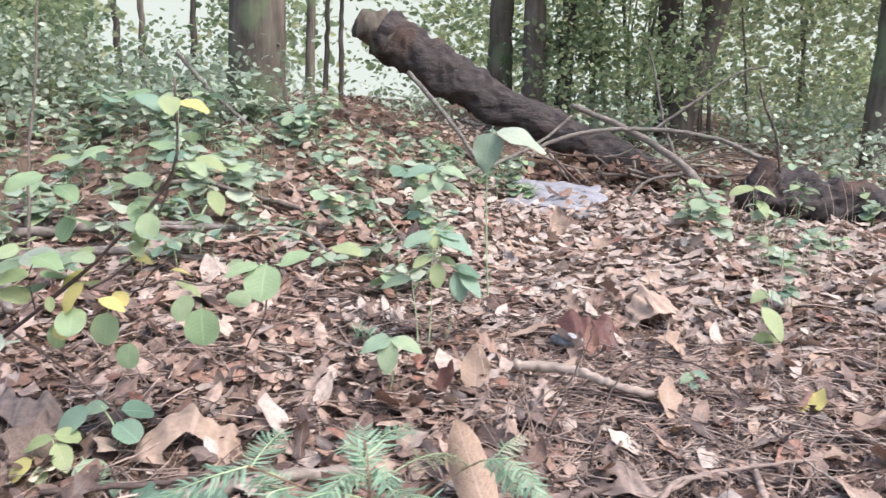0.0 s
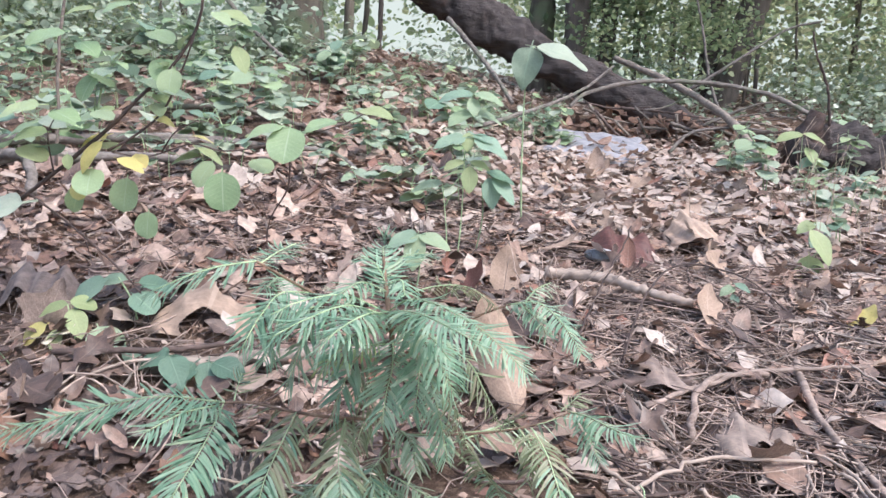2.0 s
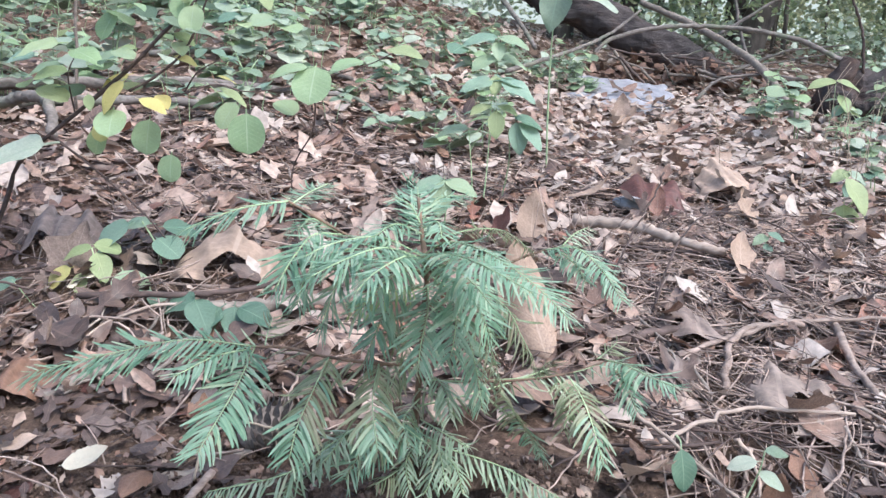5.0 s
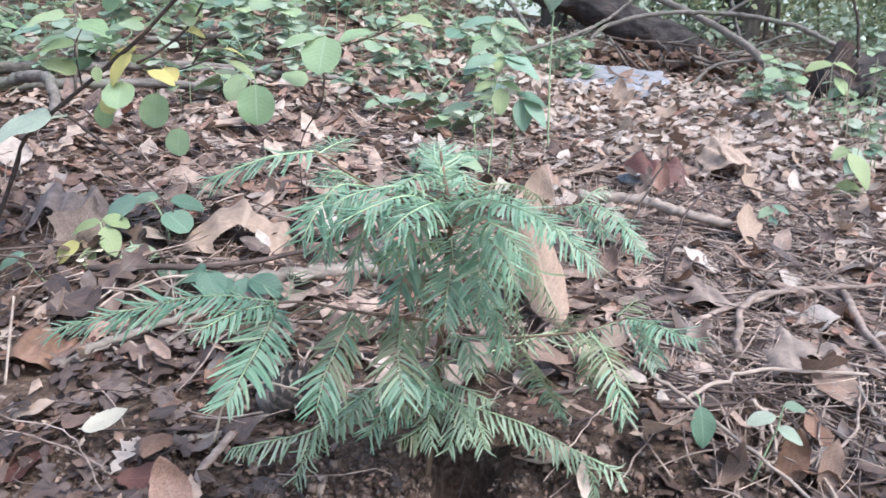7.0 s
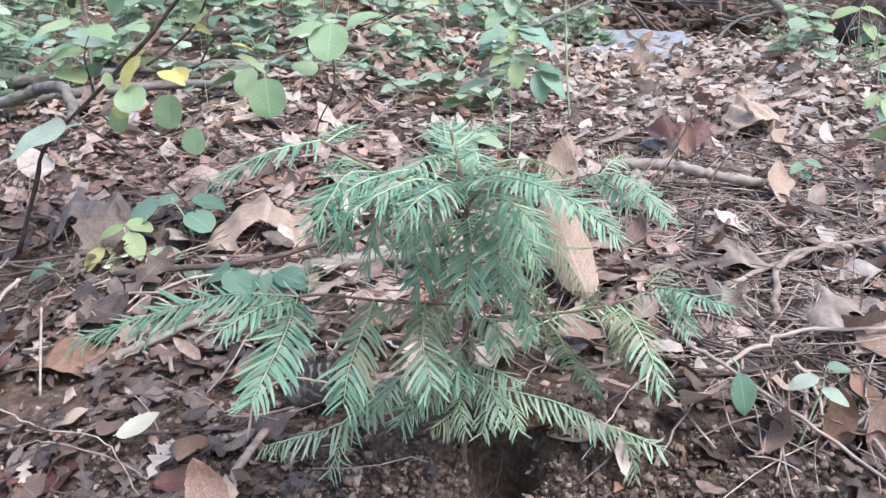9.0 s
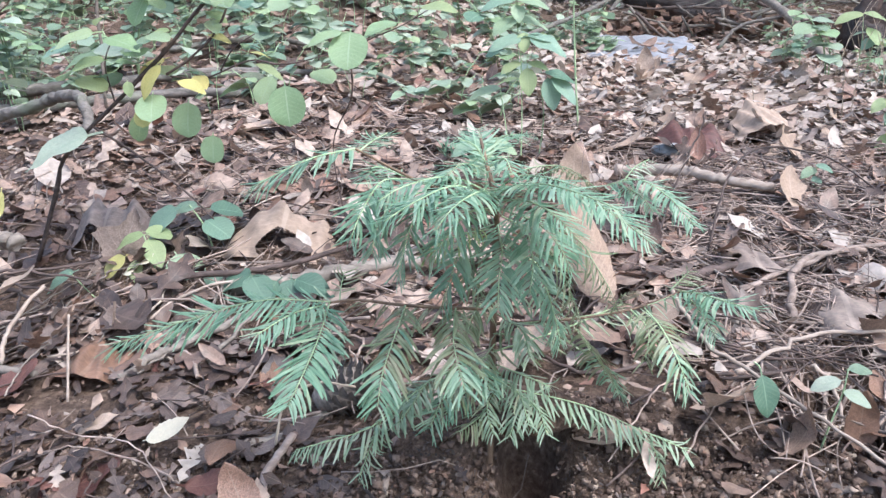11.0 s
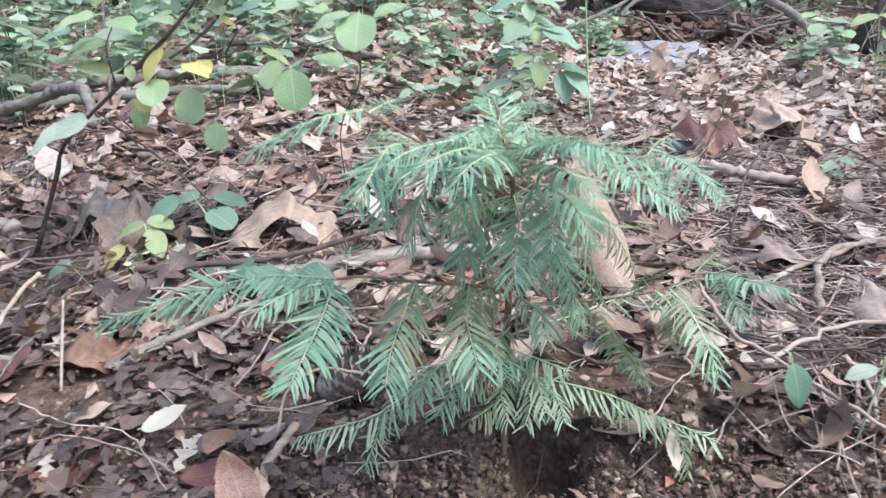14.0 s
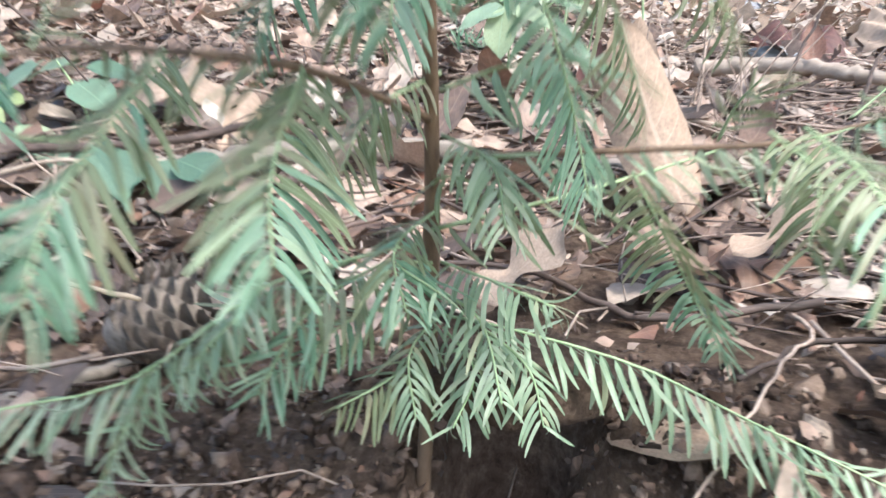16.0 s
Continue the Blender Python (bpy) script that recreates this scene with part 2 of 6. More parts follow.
m_straw = wood_material("straw", (0.30, 0.23, 0.16), (0.56, 0.46, 0.35), 50, 0.7, (1, 1, 0.2), None, 0.001)
m_cone = wood_material("cone_scale", (0.065, 0.054, 0.046), (0.32, 0.27, 0.23), 60, 0.85, (1, 1, 1), None, 0.003)
m_end = wood_material("broken_wood", (0.20, 0.15, 0.11), (0.45, 0.38, 0.31), 18, 0.85, (1, 1, 1), None, 0.01)

m_soil, nt, b = material("forest_soil", 0.95, 0.15)
fine, coarse = noise_tex(nt, 70, 8, 0.7), noise_tex(nt, 6, 5)
colour = ramp(nt, fine, [(0.25, (0.042, 0.028, 0.021)), (0.5, (0.155, 0.107, 0.08)), (0.75, (0.33, 0.24, 0.18))])
colour = mixed(nt, 0.6, colour, ramp(nt, coarse, [(0.3, (0.6, 0.55, 0.52)), (0.7, (1.3, 1.25, 1.2))]), "MULTIPLY")
nt.links.new(colour, b.inputs["Base Color"])
bump(nt, b, fine, 1.0, 0.02)

m_crumb, nt, b = material("soil_crumb", 0.95, 0.15)
fine = noise_tex(nt, 160, 5)
colour = ramp(nt, piece_random(nt), [(0, (0.055, 0.037, 0.028)), (0.6, (0.15, 0.10, 0.076)), (0.95, (0.26, 0.185, 0.14)), (1, (0.42, 0.33, 0.26))])
colour = mixed(nt, 0.6, colour, ramp(nt, fine, [(0.3, (0.5, 0.5, 0.5)), (0.7, (1.3, 1.3, 1.3))]), "MULTIPLY")
nt.links.new(colour, b.inputs["Base Color"])
bump(nt, b, fine, 1.0, 0.003)

m_stone = wood_material("grey_stone", (0.22, 0.215, 0.21), (0.45, 0.44, 0.43), 40, 0.85, (1, 1, 1), None, 0.004, 0.0)
m_sheet, nt, b = material("pale_plastic", 0.5, 0.4)
fine = noise_tex(nt, 12, 5)
nt.links.new(ramp(nt, fine, [(0.3, (0.17, 0.165, 0.175)), (0.7, (0.33, 0.32, 0.335))]), b.inputs["Base Color"])
bump(nt, b, noise_tex(nt, 30, 4), 0.5, 0.01)

# ---- mesh tools: quads in numpy ----


def mesh_of(name, verts, quads, uvs=None, smooth=True):
    verts = np.asarray(verts, dtype=np.float32)
    quads = np.asarray(quads, dtype=np.int32)
    me = bpy.data.meshes.new(name)
    me.vertices.add(len(verts))
    me.vertices.foreach_set("co", verts.ravel())
    me.loops.add(quads.size)
    me.loops.foreach_set("vertex_index", quads.ravel())
    me.polygons.add(len(quads))
    me.polygons.foreach_set("loop_start", np.arange(0, quads.size, 4, dtype=np.int32))
    me.polygons.foreach_set("use_smooth", np.full(len(quads), smooth, dtype=bool))
    me.update(calc_edges=True)
    if uvs is not None:
        layer = me.uv_layers.new(name="UVMap")
        layer.data.foreach_set("uv", np.asarray(uvs, dtype=np.float32)[quads.ravel()].ravel())
    me.validate()
    return me


def joined(pieces):
    """One (verts, quads, uvs) from many."""
    vs, qs, us, n = [], [], [], 0
    for v, q, u in pieces:
        vs.append(v)
        qs.append(q + n)
        us.append(u)
        n += len(v)
    return np.concatenate(vs), np.concatenate(qs), np.concatenate(us)


def grid_quads(rows, cols, closed=False):
    """Quads of a grid of rows x cols vertices; closed: the columns meet round a tube."""
    i, j = np.meshgrid(np.arange(rows - 1), np.arange(cols if closed else cols - 1), indexing="ij")
    k = (j + 1) % cols
    return np.stack([i * cols + j, i * cols + k, (i + 1) * cols + k, (i + 1) * cols + j], axis=-1).reshape(-1, 4)


def moved(piece, m):
    v, q, u = piece
    a = np.array(m)
    return v @ a[:3, :3].T + a[:3, 3], q, u


def spline(points, n):
    """A smooth curve of n points through the given ones."""
    p = np.array(points, dtype=float)
    if len(p) == 2:
        return p[0] + np.linspace(0, 1, n)[:, None] * (p[1] - p[0])
    e = np.vstack([2 * p[0] - p[1], p, 2 * p[-1] - p[-2]])
    out = []
    for t in np.linspace(0, len(p) - 1 - 1e-9, n):
        i = int(t)
        f = t - i
        a, b0, c, d = e[i:i + 4]
        out.append(0.5 * (2 * b0 + (c - a) * f + (2 * a - 5 * b0 + 4 * c - d) * f * f + (3 * b0 - a - 3 * c + d) * f ** 3))
    return np.array(out)


def tube(path, radii, sides=6, rough=0.0, knots=0.0, seed=0):
    """A round stick along a path, closed at both ends, with an uneven surface."""
    path = np.asarray(path, dtype=float)
    n = len(path)
    r = np.interp(np.linspace(0, 1, n), np.linspace(0, 1, len(radii)), radii)
    rng = np.random.RandomState(seed)
    if knots:
        r = r * (1 + knots * np.maximum(0, rng.randn(n)) * 0.5)
    tan = np.gradient(path, axis=0)
    tan /= np.linalg.norm(tan, axis=1)[:, None] + 1e-12
    up = np.array((0, 0, 1.0)) if abs(tan[0][2]) < 0.9 else np.array((1.0, 0, 0))
    side = np.cross(tan[0], up)
    rings = []
    ang = np.linspace(0, 2 * math.pi, sides, endpoint=False)
    for i in range(n):
        side = side - tan[i] * np.dot(side, tan[i])
        side /= np.linalg.norm(side)
        over = np.cross(side, tan[i])
        rr = r[i] * (1 + rough * rng.randn(sides)) if rough else np.full(sides, r[i])
        rings.append(path[i] + rr[:, None] * (np.cos(ang)[:, None] * side + np.sin(ang)[:, None] * over))
    rings = [path[0] + (rings[0] - path[0]) * 0.05] + rings + [path[-1] + (rings[-1] - path[-1]) * 0.05]
    v = np.concatenate(rings)
    rows = n + 2
    u = np.stack([np.tile(ang / 6.283, rows), np.repeat(np.linspace(0, 1, rows), sides)], axis=1)
    return v, grid_quads(rows, sides, True), u


def half_width(shape, s):
    s = np.clip(s, 0, 1)
    if shape == "oak":
        body = np.sin(np.pi * s ** 0.75) ** 0.8 * (0.55 + 0.6 * s)
        return body * (0.66 + 0.42 * np.cos(2 * np.pi * (3.5 * s - 0.3)))
    if shape == "oval":
        return np.sin(np.pi * s ** 0.85) ** 0.75
    if shape == "linear":
        return np.minimum(1, s * 7) ** 0.6 * (1 - 0.2 * s ** 2 - 0.5 * s ** 9)
    if shape == "round":
        return np.sqrt(np.maximum(0, 1 - (2 * s - 1) ** 2))
    if shape == "lobed":
        return (np.sin(np.pi * s ** 0.6) ** 0.9) * (0.8 + 0.28 * np.cos(2 * np.pi * 2.0 * s - 0.6) + 0.07 * np.cos(2 * np.pi * 9 * s))
    if shape == "toothed":
        return np.sin(np.pi * s ** 0.62) ** 0.85 * (0.93 + 0.09 * np.abs(2 * ((9 * s) % 1) - 1))
    if shape == "torn":
        return np.sin(np.pi * s) ** 0.4 * (0.75 + 0.3 * np.sin(11 * s + 1))
    return np.sin(np.pi * s) ** 0.7


def blade(shape, length, width, rows=10, cols=5, along=0.0, across=0.0, wave=0.0, fold=0.0, petiole=0.0, seed=0, ragged=0.0):
    """A leaf that lies along +y from the origin, its upper side up. along, across: how far it curls, in radians over its length and width."""
    rng = np.random.RandomState(seed)
    s = np.linspace(0, 1, rows)
    u = np.linspace(-1, 1, cols)
    h = half_width(shape, s) * width / 2
    h[0] = max(h[0], 0.02 * width)
    h[-1] = max(h[-1], 0.015 * width)
    left, right = h * (1 + ragged * rng.randn(rows)), h * (1 + ragged * rng.randn(rows))
    S, U = np.meshgrid(s, u, indexing="ij")
    H = np.where(U < 0, left[:, None], right[:, None])
    x = U * np.abs(H)
    y = S * length + (np.abs(U) * H * 0.35 if shape in ("oak", "lobed") else 0)
    if petiole:
        y = y + 0
        k = max(2, rows // 5)
        ps = np.linspace(-petiole, -petiole / k, k)
        px = U[:k] * 0.0 + u[None, :] * width * 0.018
        x, y = np.vstack([px, x]), np.vstack([np.repeat(ps[:, None], cols, 1), y])
        S, U = np.vstack([np.zeros((k, cols)), S]), np.vstack([U[:k], U])
        rows += k
    z = np.zeros_like(x)
    if across:
        k = across / width
        z += (1 - np.cos(k * x)) / k
        x = np.sin(k * x) / k
    z += fold * np.abs(x)
    z += wave * width * np.abs(U) * np.sin(S * 11 + U * 2 + seed * 1.7) + wave * 0.5 * width * np.sin(S * 5 + seed)
    if along:
        k = along / length
        a = k * y
        y, z = np.sin(a) / k - np.sin(a) * z, (1 - np.cos(a)) / k * 1.0 + np.cos(a) * z
    v = np.stack([x, y, z], axis=-1).reshape(-1, 3)
    uv = np.stack([(U + 1) / 2, S], axis=-1).reshape(-1, 2)
    return v, grid_quads(rows, cols), uv


def part(name, piece, mat, parent=None, label="", m=None):
    """One mesh object from (verts, quads, uvs) or a finished mesh, under a thing or a part."""
    me = piece if isinstance(piece, bpy.types.Mesh) else mesh_of(name, *piece)
    if not me.materials:
        me.materials.append(mat)
    ob = new(name, me)
    ob.parent = parent
    if m is not None:
        ob.matrix_basis = m
    if label:
        tagged(ob, label)
    return ob


def thing(name, label, category, at=(0, 0, 0), group="", piece=None, mat=None, m=None, kind=""):
    """A top-level thing: an Empty at its base, or one mesh."""
    ob = part(name, piece, mat) if piece is not None else new(name)
    ob.matrix_basis = m if m is not None else Matrix.Translation(at)
    return tagged(ob, label, category, group, kind)


# ---- the ground ----
GROUND_Y = [-60, -5, 0.6, 1.0, 1.2, 1.6, 2.0, 2.5, 3.2, 4.5, 6.0, 8.0, 12.0, 20, 200]
GROUND_Z = [-0.6, -0.18, -0.06, -0.03, 0.0, 0.06, 0.115, 0.165, 0.21, 0.25, 0.33, 0.58, 0.85, 0.95, 1.1]
BANK_Y = [0, 1.5, 2.5, 4.0, 5.7, 8.0, 12, 20, 200]
BANK_Z = [0, 0.01, 0.07, 0.2, 0.46, 0.38, 0.2, 0.1, 0.05]


def ground_np(x, y):
    """The soil's height: a slope that rises away, with a bank on its left and a small pit at the seedling's foot."""
    t = np.clip((0.6 - x) / 2.0, 0, 1)
    pit = -0.2 * np.exp(-(((x - 0.012) / 0.045) ** 2 + ((y - 1.21) / 0.075) ** 4) ** 1.2)
    mound = 0.06 * np.exp(-((x / 0.2) ** 2 + ((y - 1.25) / 0.085) ** 2))
    hollow = -0.11 * np.exp(-(((x + 1.12) / 0.16) ** 2 + ((y - 1.72) / 0.17) ** 2))
    hollow = hollow - 0.07 * np.exp(-(((x - 0.5) / 0.055) ** 2 + ((y - 1.37) / 0.05) ** 2))
    hollow = hollow - 0.06 * np.exp(-(((x - -0.503) / 0.12) ** 2 + ((y - 1.582) / 0.06) ** 2))
    return mound + hollow + np.interp(y, GROUND_Y, GROUND_Z) + t * t * (3 - 2 * t) * np.interp(y, BANK_Y, BANK_Z) + pit


def bumps(x, y):
    """Uneven forest floor, smoother round the seedling."""
    p = Vector((x, y, 0))
    calm = 1 - 0.8 * math.exp(-((x / 0.5) ** 2 + ((y - 1.2) / 0.3) ** 2))
    return calm * (0.03 * noise.noise(p * 2.7) + 0.018 * noise.noise(p * 8.5))


def gz(x, y):
    return float(ground_np(np.array(float(x)), np.array(float(y)))) + bumps(x, y)


xs = np.concatenate([np.linspace(-90, -4, 26)[:-1], np.linspace(-4, -1.3, 40)[:-1], np.linspace(-1.3, 1.5, 165)[:-1], np.linspace(1.5, 5, 50)[:-1], np.linspace(5, 90, 26)])
ys = np.concatenate([np.linspace(-60, 0.4, 24)[:-1], np.linspace(0.4, 3.2, 160)[:-1], np.linspace(3.2, 9, 70)[:-1], np.linspace(9, 20, 24)[:-1], np.linspace(20, 160, 20)])
Y, X = np.meshgrid(ys, xs, indexing="ij")
Z = ground_np(X, Y)
for i in range(Z.shape[0]):
    for j in range(Z.shape[1]):
        if abs(X[i, j]) < 7 and -1 < Y[i, j] < 12:
            p = Vector((X[i, j], Y[i, j], 0))
            Z[i, j] += bumps(X[i, j], Y[i, j]) + (0.006 * noise.noise(p * 38) if Y[i, j] < 3.2 and abs(X[i, j]) < 1.5 else 0)
ground = thing("ground", "dark brown forest soil under leaf litter, rising away", "ground", piece=(np.stack([X, Y, Z], -1).reshape(-1, 3), grid_quads(len(ys), len(xs)), np.stack([X, Y], -1).reshape(-1, 2)), mat=m_soil, kind="structure")

# ---- leaf litter ----
rng = np.random.RandomState(11)
fine_leaves = [blade(shape, 1.0, w, 13 if shape in ("oak", "lobed") else 9, 5, 0.6 * al, 0.6 * ac, 0.8 * wv, 0.0, pt, k, 0.08) for k, (shape, w, al, ac, wv, pt) in enumerate([
    ("oak", 0.62, 0.9, 0.9, 0.06, 0.2), ("oak", 0.55, -0.7, 1.4, 0.07, 0.15), ("oak", 0.7, 0.5, -0.9, 0.08, 0.2), ("oval", 0.5, 0.8, 1.2, 0.05, 0.12),
    ("oval", 0.42, -0.6, 2.2, 0.06, 0.1), ("torn", 0.6, 0.4, 0.8, 0.09, 0), ("torn", 0.45, -1.0, 1.0, 0.08, 0), ("oval", 0.62, 0.6, 0.7, 0.07, 0.2), ("oval", 0.36, 1.3, 1.8, 0.06, 0.1)])]
chips = [blade("torn", 1.0, w, 4, 3, al, ac, 0.1, 0, 0, k + 30, 0.2) for k, (w, al, ac) in enumerate([(0.8, 0.8, 0.6), (0.5, -0.9, 1.0), (0.65, 0.4, -1.2), (0.35, 1.2, 0.8)])]
coarse_leaves = [blade(shape, 1.0, w, 6, 3, 0.5 * al, 0.5 * ac, 0.06, 0, 0, k + 50, 0.06) for k, (shape, w, al, ac) in enumerate([("oak", 0.65, 0.8, 0.9), ("oval", 0.5, -0.6, 1.3), ("torn", 0.6, 0.9, 0.6), ("oval", 0.45, 0.9, 1.8)])]


def lying(x, y, size, tilt, lift, rng):
    """The pose of a leaf or chip that lies on the ground, turned at random."""
    slope_x = (gz(x + 0.05, y) - gz(x - 0.05, y)) / 0.1
    slope_y = (gz(x, y + 0.05) - gz(x, y - 0.05)) / 0.1
    n = Vector((-slope_x + rng.randn() * tilt, -slope_y + rng.randn() * tilt, 1)).normalized()
    q = n.to_track_quat("Z", "Y") @ Euler((0, math.pi if rng.rand() < 0.4 else 0, rng.rand() * 6.283)).to_quaternion()
    return Matrix.LocRotScale((x, y, gz(x, y) + lift), q, (size, size, size))


def bare(x, y):
    """How bare the soil is, 1 round the seedling's foot."""
    return math.exp(-(((x - 0.05) / (0.62 if x > 0.05 else 0.42)) ** 2 + ((y - (1.12 if x > 0.05 else 1.2)) / (0.26 if x > 0.05 else 0.2)) ** 2))


# places kept clear of loose litter: round leaves and sticks that lie on top
CLEAR = [(0.12, 1.7, 0.09), (-0.545, 1.77, 0.17), (-1.0, 1.87, 0.15), (-0.545, 1.195, 0.075), (0.53, 2.74, 0.17), (0.7, 2.9, 0.12), (0.1, 1.38, 0.11), (-0.79, 1.33, 0.1), (0.5, 1.74, 0.13), (0.6, 1.5, 0.14), (-0.29, 1.3, 0.1), (0.5, 2.32, 0.1), (0.5, 1.36, 0.07), (0.62, 2.2, 0.08), (-0.45, 1.7, 0.1)]


def covered(x, y):
    return any((x - a) ** 2 + (y - c) ** 2 < r * r for a, c, r in CLEAR)


flat_leaves = [blade(shape, 1.0, w, 15 if shape == "oak" else 9, 5, al, ac, 0.05, 0, 0, k + 70, 0.05) for k, (shape, w, al, ac) in enumerate([("oak", 0.6, 0.3, 0.3), ("torn", 0.7, -0.3, 0.4), ("oval", 0.55, 0.4, 0.5), ("oval", 0.42, 0.5, 0.6), ("torn", 0.5, 0.5, -0.4), ("torn", 0.85, 0.3, 0.3)])]
litter, shade_dark, bleached, faded = [], [], [], []
for k in range(9000):
    x, y = (-1.9 + 4.0 * rng.rand(), 0.55 + 2.85 * rng.rand() ** 0.9) if k < 6500 else (-1.3 + 2.7 * rng.rand(), 1.35 + 2.0 * rng.rand())
    if rng.rand() < 0.93 * bare(x, y) ** 0.6 or covered(x, y) and rng.rand() < 0.8:
        continue
    if rng.rand() < 0.9 * math.exp(-(((x + 1.12) / 0.18) ** 2 + ((y - 1.72) / 0.2) ** 2)):
        continue
    if y < 1.45 and rng.rand() < 0.3:
        continue
    size = float(np.clip(rng.lognormal(-2.72, 0.42), 0.025, 0.15)) * (0.75 if y < 1.5 else 1.0)
    leaf = moved(fine_leaves[rng.randint(len(fine_leaves))], lying(x, y, size, 0.24, 0.002 + 0.034 * rng.rand(), rng))
    # more dark leaves at left and in front: shade put into leaf colour
    pick = rng.rand()
    if pick < (0.88 if x < -0.4 and y < 2.0 else 0.55 if y < 1.4 else 0.32 if y < 1.6 else 0.16):
        shade_dark.append(leaf)
    # extra pale leaves at right and uphill put brighter light into the colour
    elif pick > (0.64 if y > 2.3 and x > -0.2 else 0.78 if y > 2.3 or x > 0.3 else 0.93):
        bleached.append(leaf)
    else:
        litter.append(leaf)
# flat, half-rotted leaves pressed to the soil on both sides of the seedling
for k in range(1500):
    x, y = (-1.15 + 0.9 * rng.rand(), 0.85 + 0.75 * rng.rand()) if k % 5 < 3 else (0.32 + 0.75 * rng.rand(), 0.85 + 0.75 * rng.rand())
    if covered(x, y) or rng.rand() < bare(x, y):
        continue
    leaf = moved(flat_leaves[rng.randint(len(flat_leaves))], lying(x, y, 0.028 + 0.05 * rng.rand(), 0.2, 0.004 + 0.016 * rng.rand(), rng))
    # only dark leaves at right, painting the shadowed hollow there
    (shade_dark if x > 0 or rng.rand() < 0.5 else faded).append(leaf)
tagged(thing("leaf_litter", "dull grey-brown rotting leaves pressed flat on the soil", "leaf litter", piece=joined(faded), mat=m_faded), kind="stuff")
tagged(thing("leaf_litter", "dark brown fallen leaves, shade partly put into their colour", "leaf litter", piece=joined(shade_dark), mat=m_dark_leaf), kind="stuff")
tagged(thing("leaf_litter", "bleached pale fallen leaves on the ground, partly lightened for highlights", "leaf litter", piece=joined(bleached), mat=m_bleached_lit), kind="stuff")
tagged(thing("leaf_litter", "brown and tan dry fallen leaves covering the ground", "leaf litter", piece=joined(litter), mat=m_litter), kind="stuff")
bits = []
for k in range(17000):
    x, y = -1.6 + 3.5 * rng.rand(), 0.6 + 2.5 * rng.rand()
    if rng.rand() < 0.6 * bare(x, y) ** 0.5 or abs(x - 0.012) < 0.05 and 1.12 < y < 1.3:
        continue
    bits.append(moved(chips[rng.randint(4)], lying(x, y, 0.009 + 0.026 * rng.rand() ** 2, 0.5, 0.001 + 0.02 * rng.rand(), rng)))
tagged(thing("leaf_fragments", "small broken pieces of brown leaf on soil", "leaf litter", piece=joined(bits), mat=m_litter), kind="stuff")
far, far_pale = [], []
for k in range(19500):
    x, y = (-6 + 13 * rng.rand(), 3.3 + 7.2 * rng.rand() ** 1.25) if k < 11500 else (-0.8 + 3.4 * rng.rand(), 3.2 + 3.2 * rng.rand()) if k < 17000 else (-5 + 10 * rng.rand(), -4 + 8 * rng.rand())
    if -1.9 < x < 2.1 and 0.55 < y < 3.3:
        continue
    # pale share raised at right to paint the brightly lit slope
    (far_pale if rng.rand() < (0.66 if x > -0.1 else 0.15) else far).append(moved(coarse_leaves[rng.randint(4)], lying(x, y, 0.05 + 0.08 * rng.rand(), 0.2, 0.002 + 0.05 * rng.rand(), rng)))
tagged(thing("leaf_litter", "brown fallen leaves further up the slope", "leaf litter", piece=joined(far), mat=m_litter), kind="stuff")

mulch = []
for k in range(7500):
    x, y = 0.0 + 0.5 * rng.randn(), 1.08 + 0.14 * rng.randn()
    if abs(x - 0.012) < 0.045 and 1.12 < y < 1.3:
        continue
    mulch.append(moved(chips[rng.randint(4)], lying(x, y, 0.004 + 0.012 * rng.rand() ** 2, 0.7, 0.002 + 0.012 * rng.rand(), rng)))
tagged(thing("leaf_mulch", "crumbled dark leaf mulch on the soil", "leaf litter", piece=joined(mulch), mat=m_dark_leaf), kind="stuff")

tagged(thing("leaf_litter", "pale bleached leaves further up the slope, partly lightened for highlights", "leaf litter", piece=joined(far_pale), mat=m_bleached_lit), kind="stuff")
# crumbs of soil round the seedling's foot
cube = np.array([(-1, -1, -1), (1, -1, -1), (1, 1, -1), (-1, 1, -1), (-1, -1, 1), (1, -1, 1), (1, 1, 1), (-1, 1, 1)], float) * 0.6
cube_q = np.array([(0, 3, 2, 1), (4, 5, 6, 7), (0, 1, 5, 4), (1, 2, 6, 5), (2, 3, 7, 6), (3, 0, 4, 7)])
crumbs = []
for k in range(6500):
    x, y = 0.05 + 0.42 * rng.randn(), 1.06 + 0.14 * rng.randn()
    if abs(x - 0.012) < 0.042 and 1.12 < y < 1.3:
        continue
    size = 0.0012 + 0.0055 * rng.rand() ** 3
    v = (cube + 0.35 * rng.randn(8, 3)) * size
    crumbs.append((v + np.array((x, y, gz(x, y) + 0.004 + 0.012 * rng.rand())), cube_q, np.zeros((8, 2))))
for k in range(1500):
    x, y = 0.22 + 0.36 * rng.randn(), 1.08 + 0.12 * rng.randn()
    if abs(x - 0.012) < 0.06 and 1.12 < y < 1.3:
        continue
    v = (cube + 0.3 * rng.randn(8, 3)) * (0.004 + 0.009 * rng.rand() ** 2)
    crumbs.append((v + np.array((x, y, gz(x, y) + 0.002)), cube_q, np.zeros((8, 2))))
tagged(thing("soil_crumbs", "crumbs of dark brown humus at the seedling's foot", "soil", piece=joined(crumbs), mat=m_crumb), kind="stuff")

# an added clod, roofing the hollow beside the stem to keep light out
ca, cb = np.meshgrid(np.linspace(0, 2 * math.pi, 41)[:-1], np.linspace(0.02, math.pi - 0.02, 26))
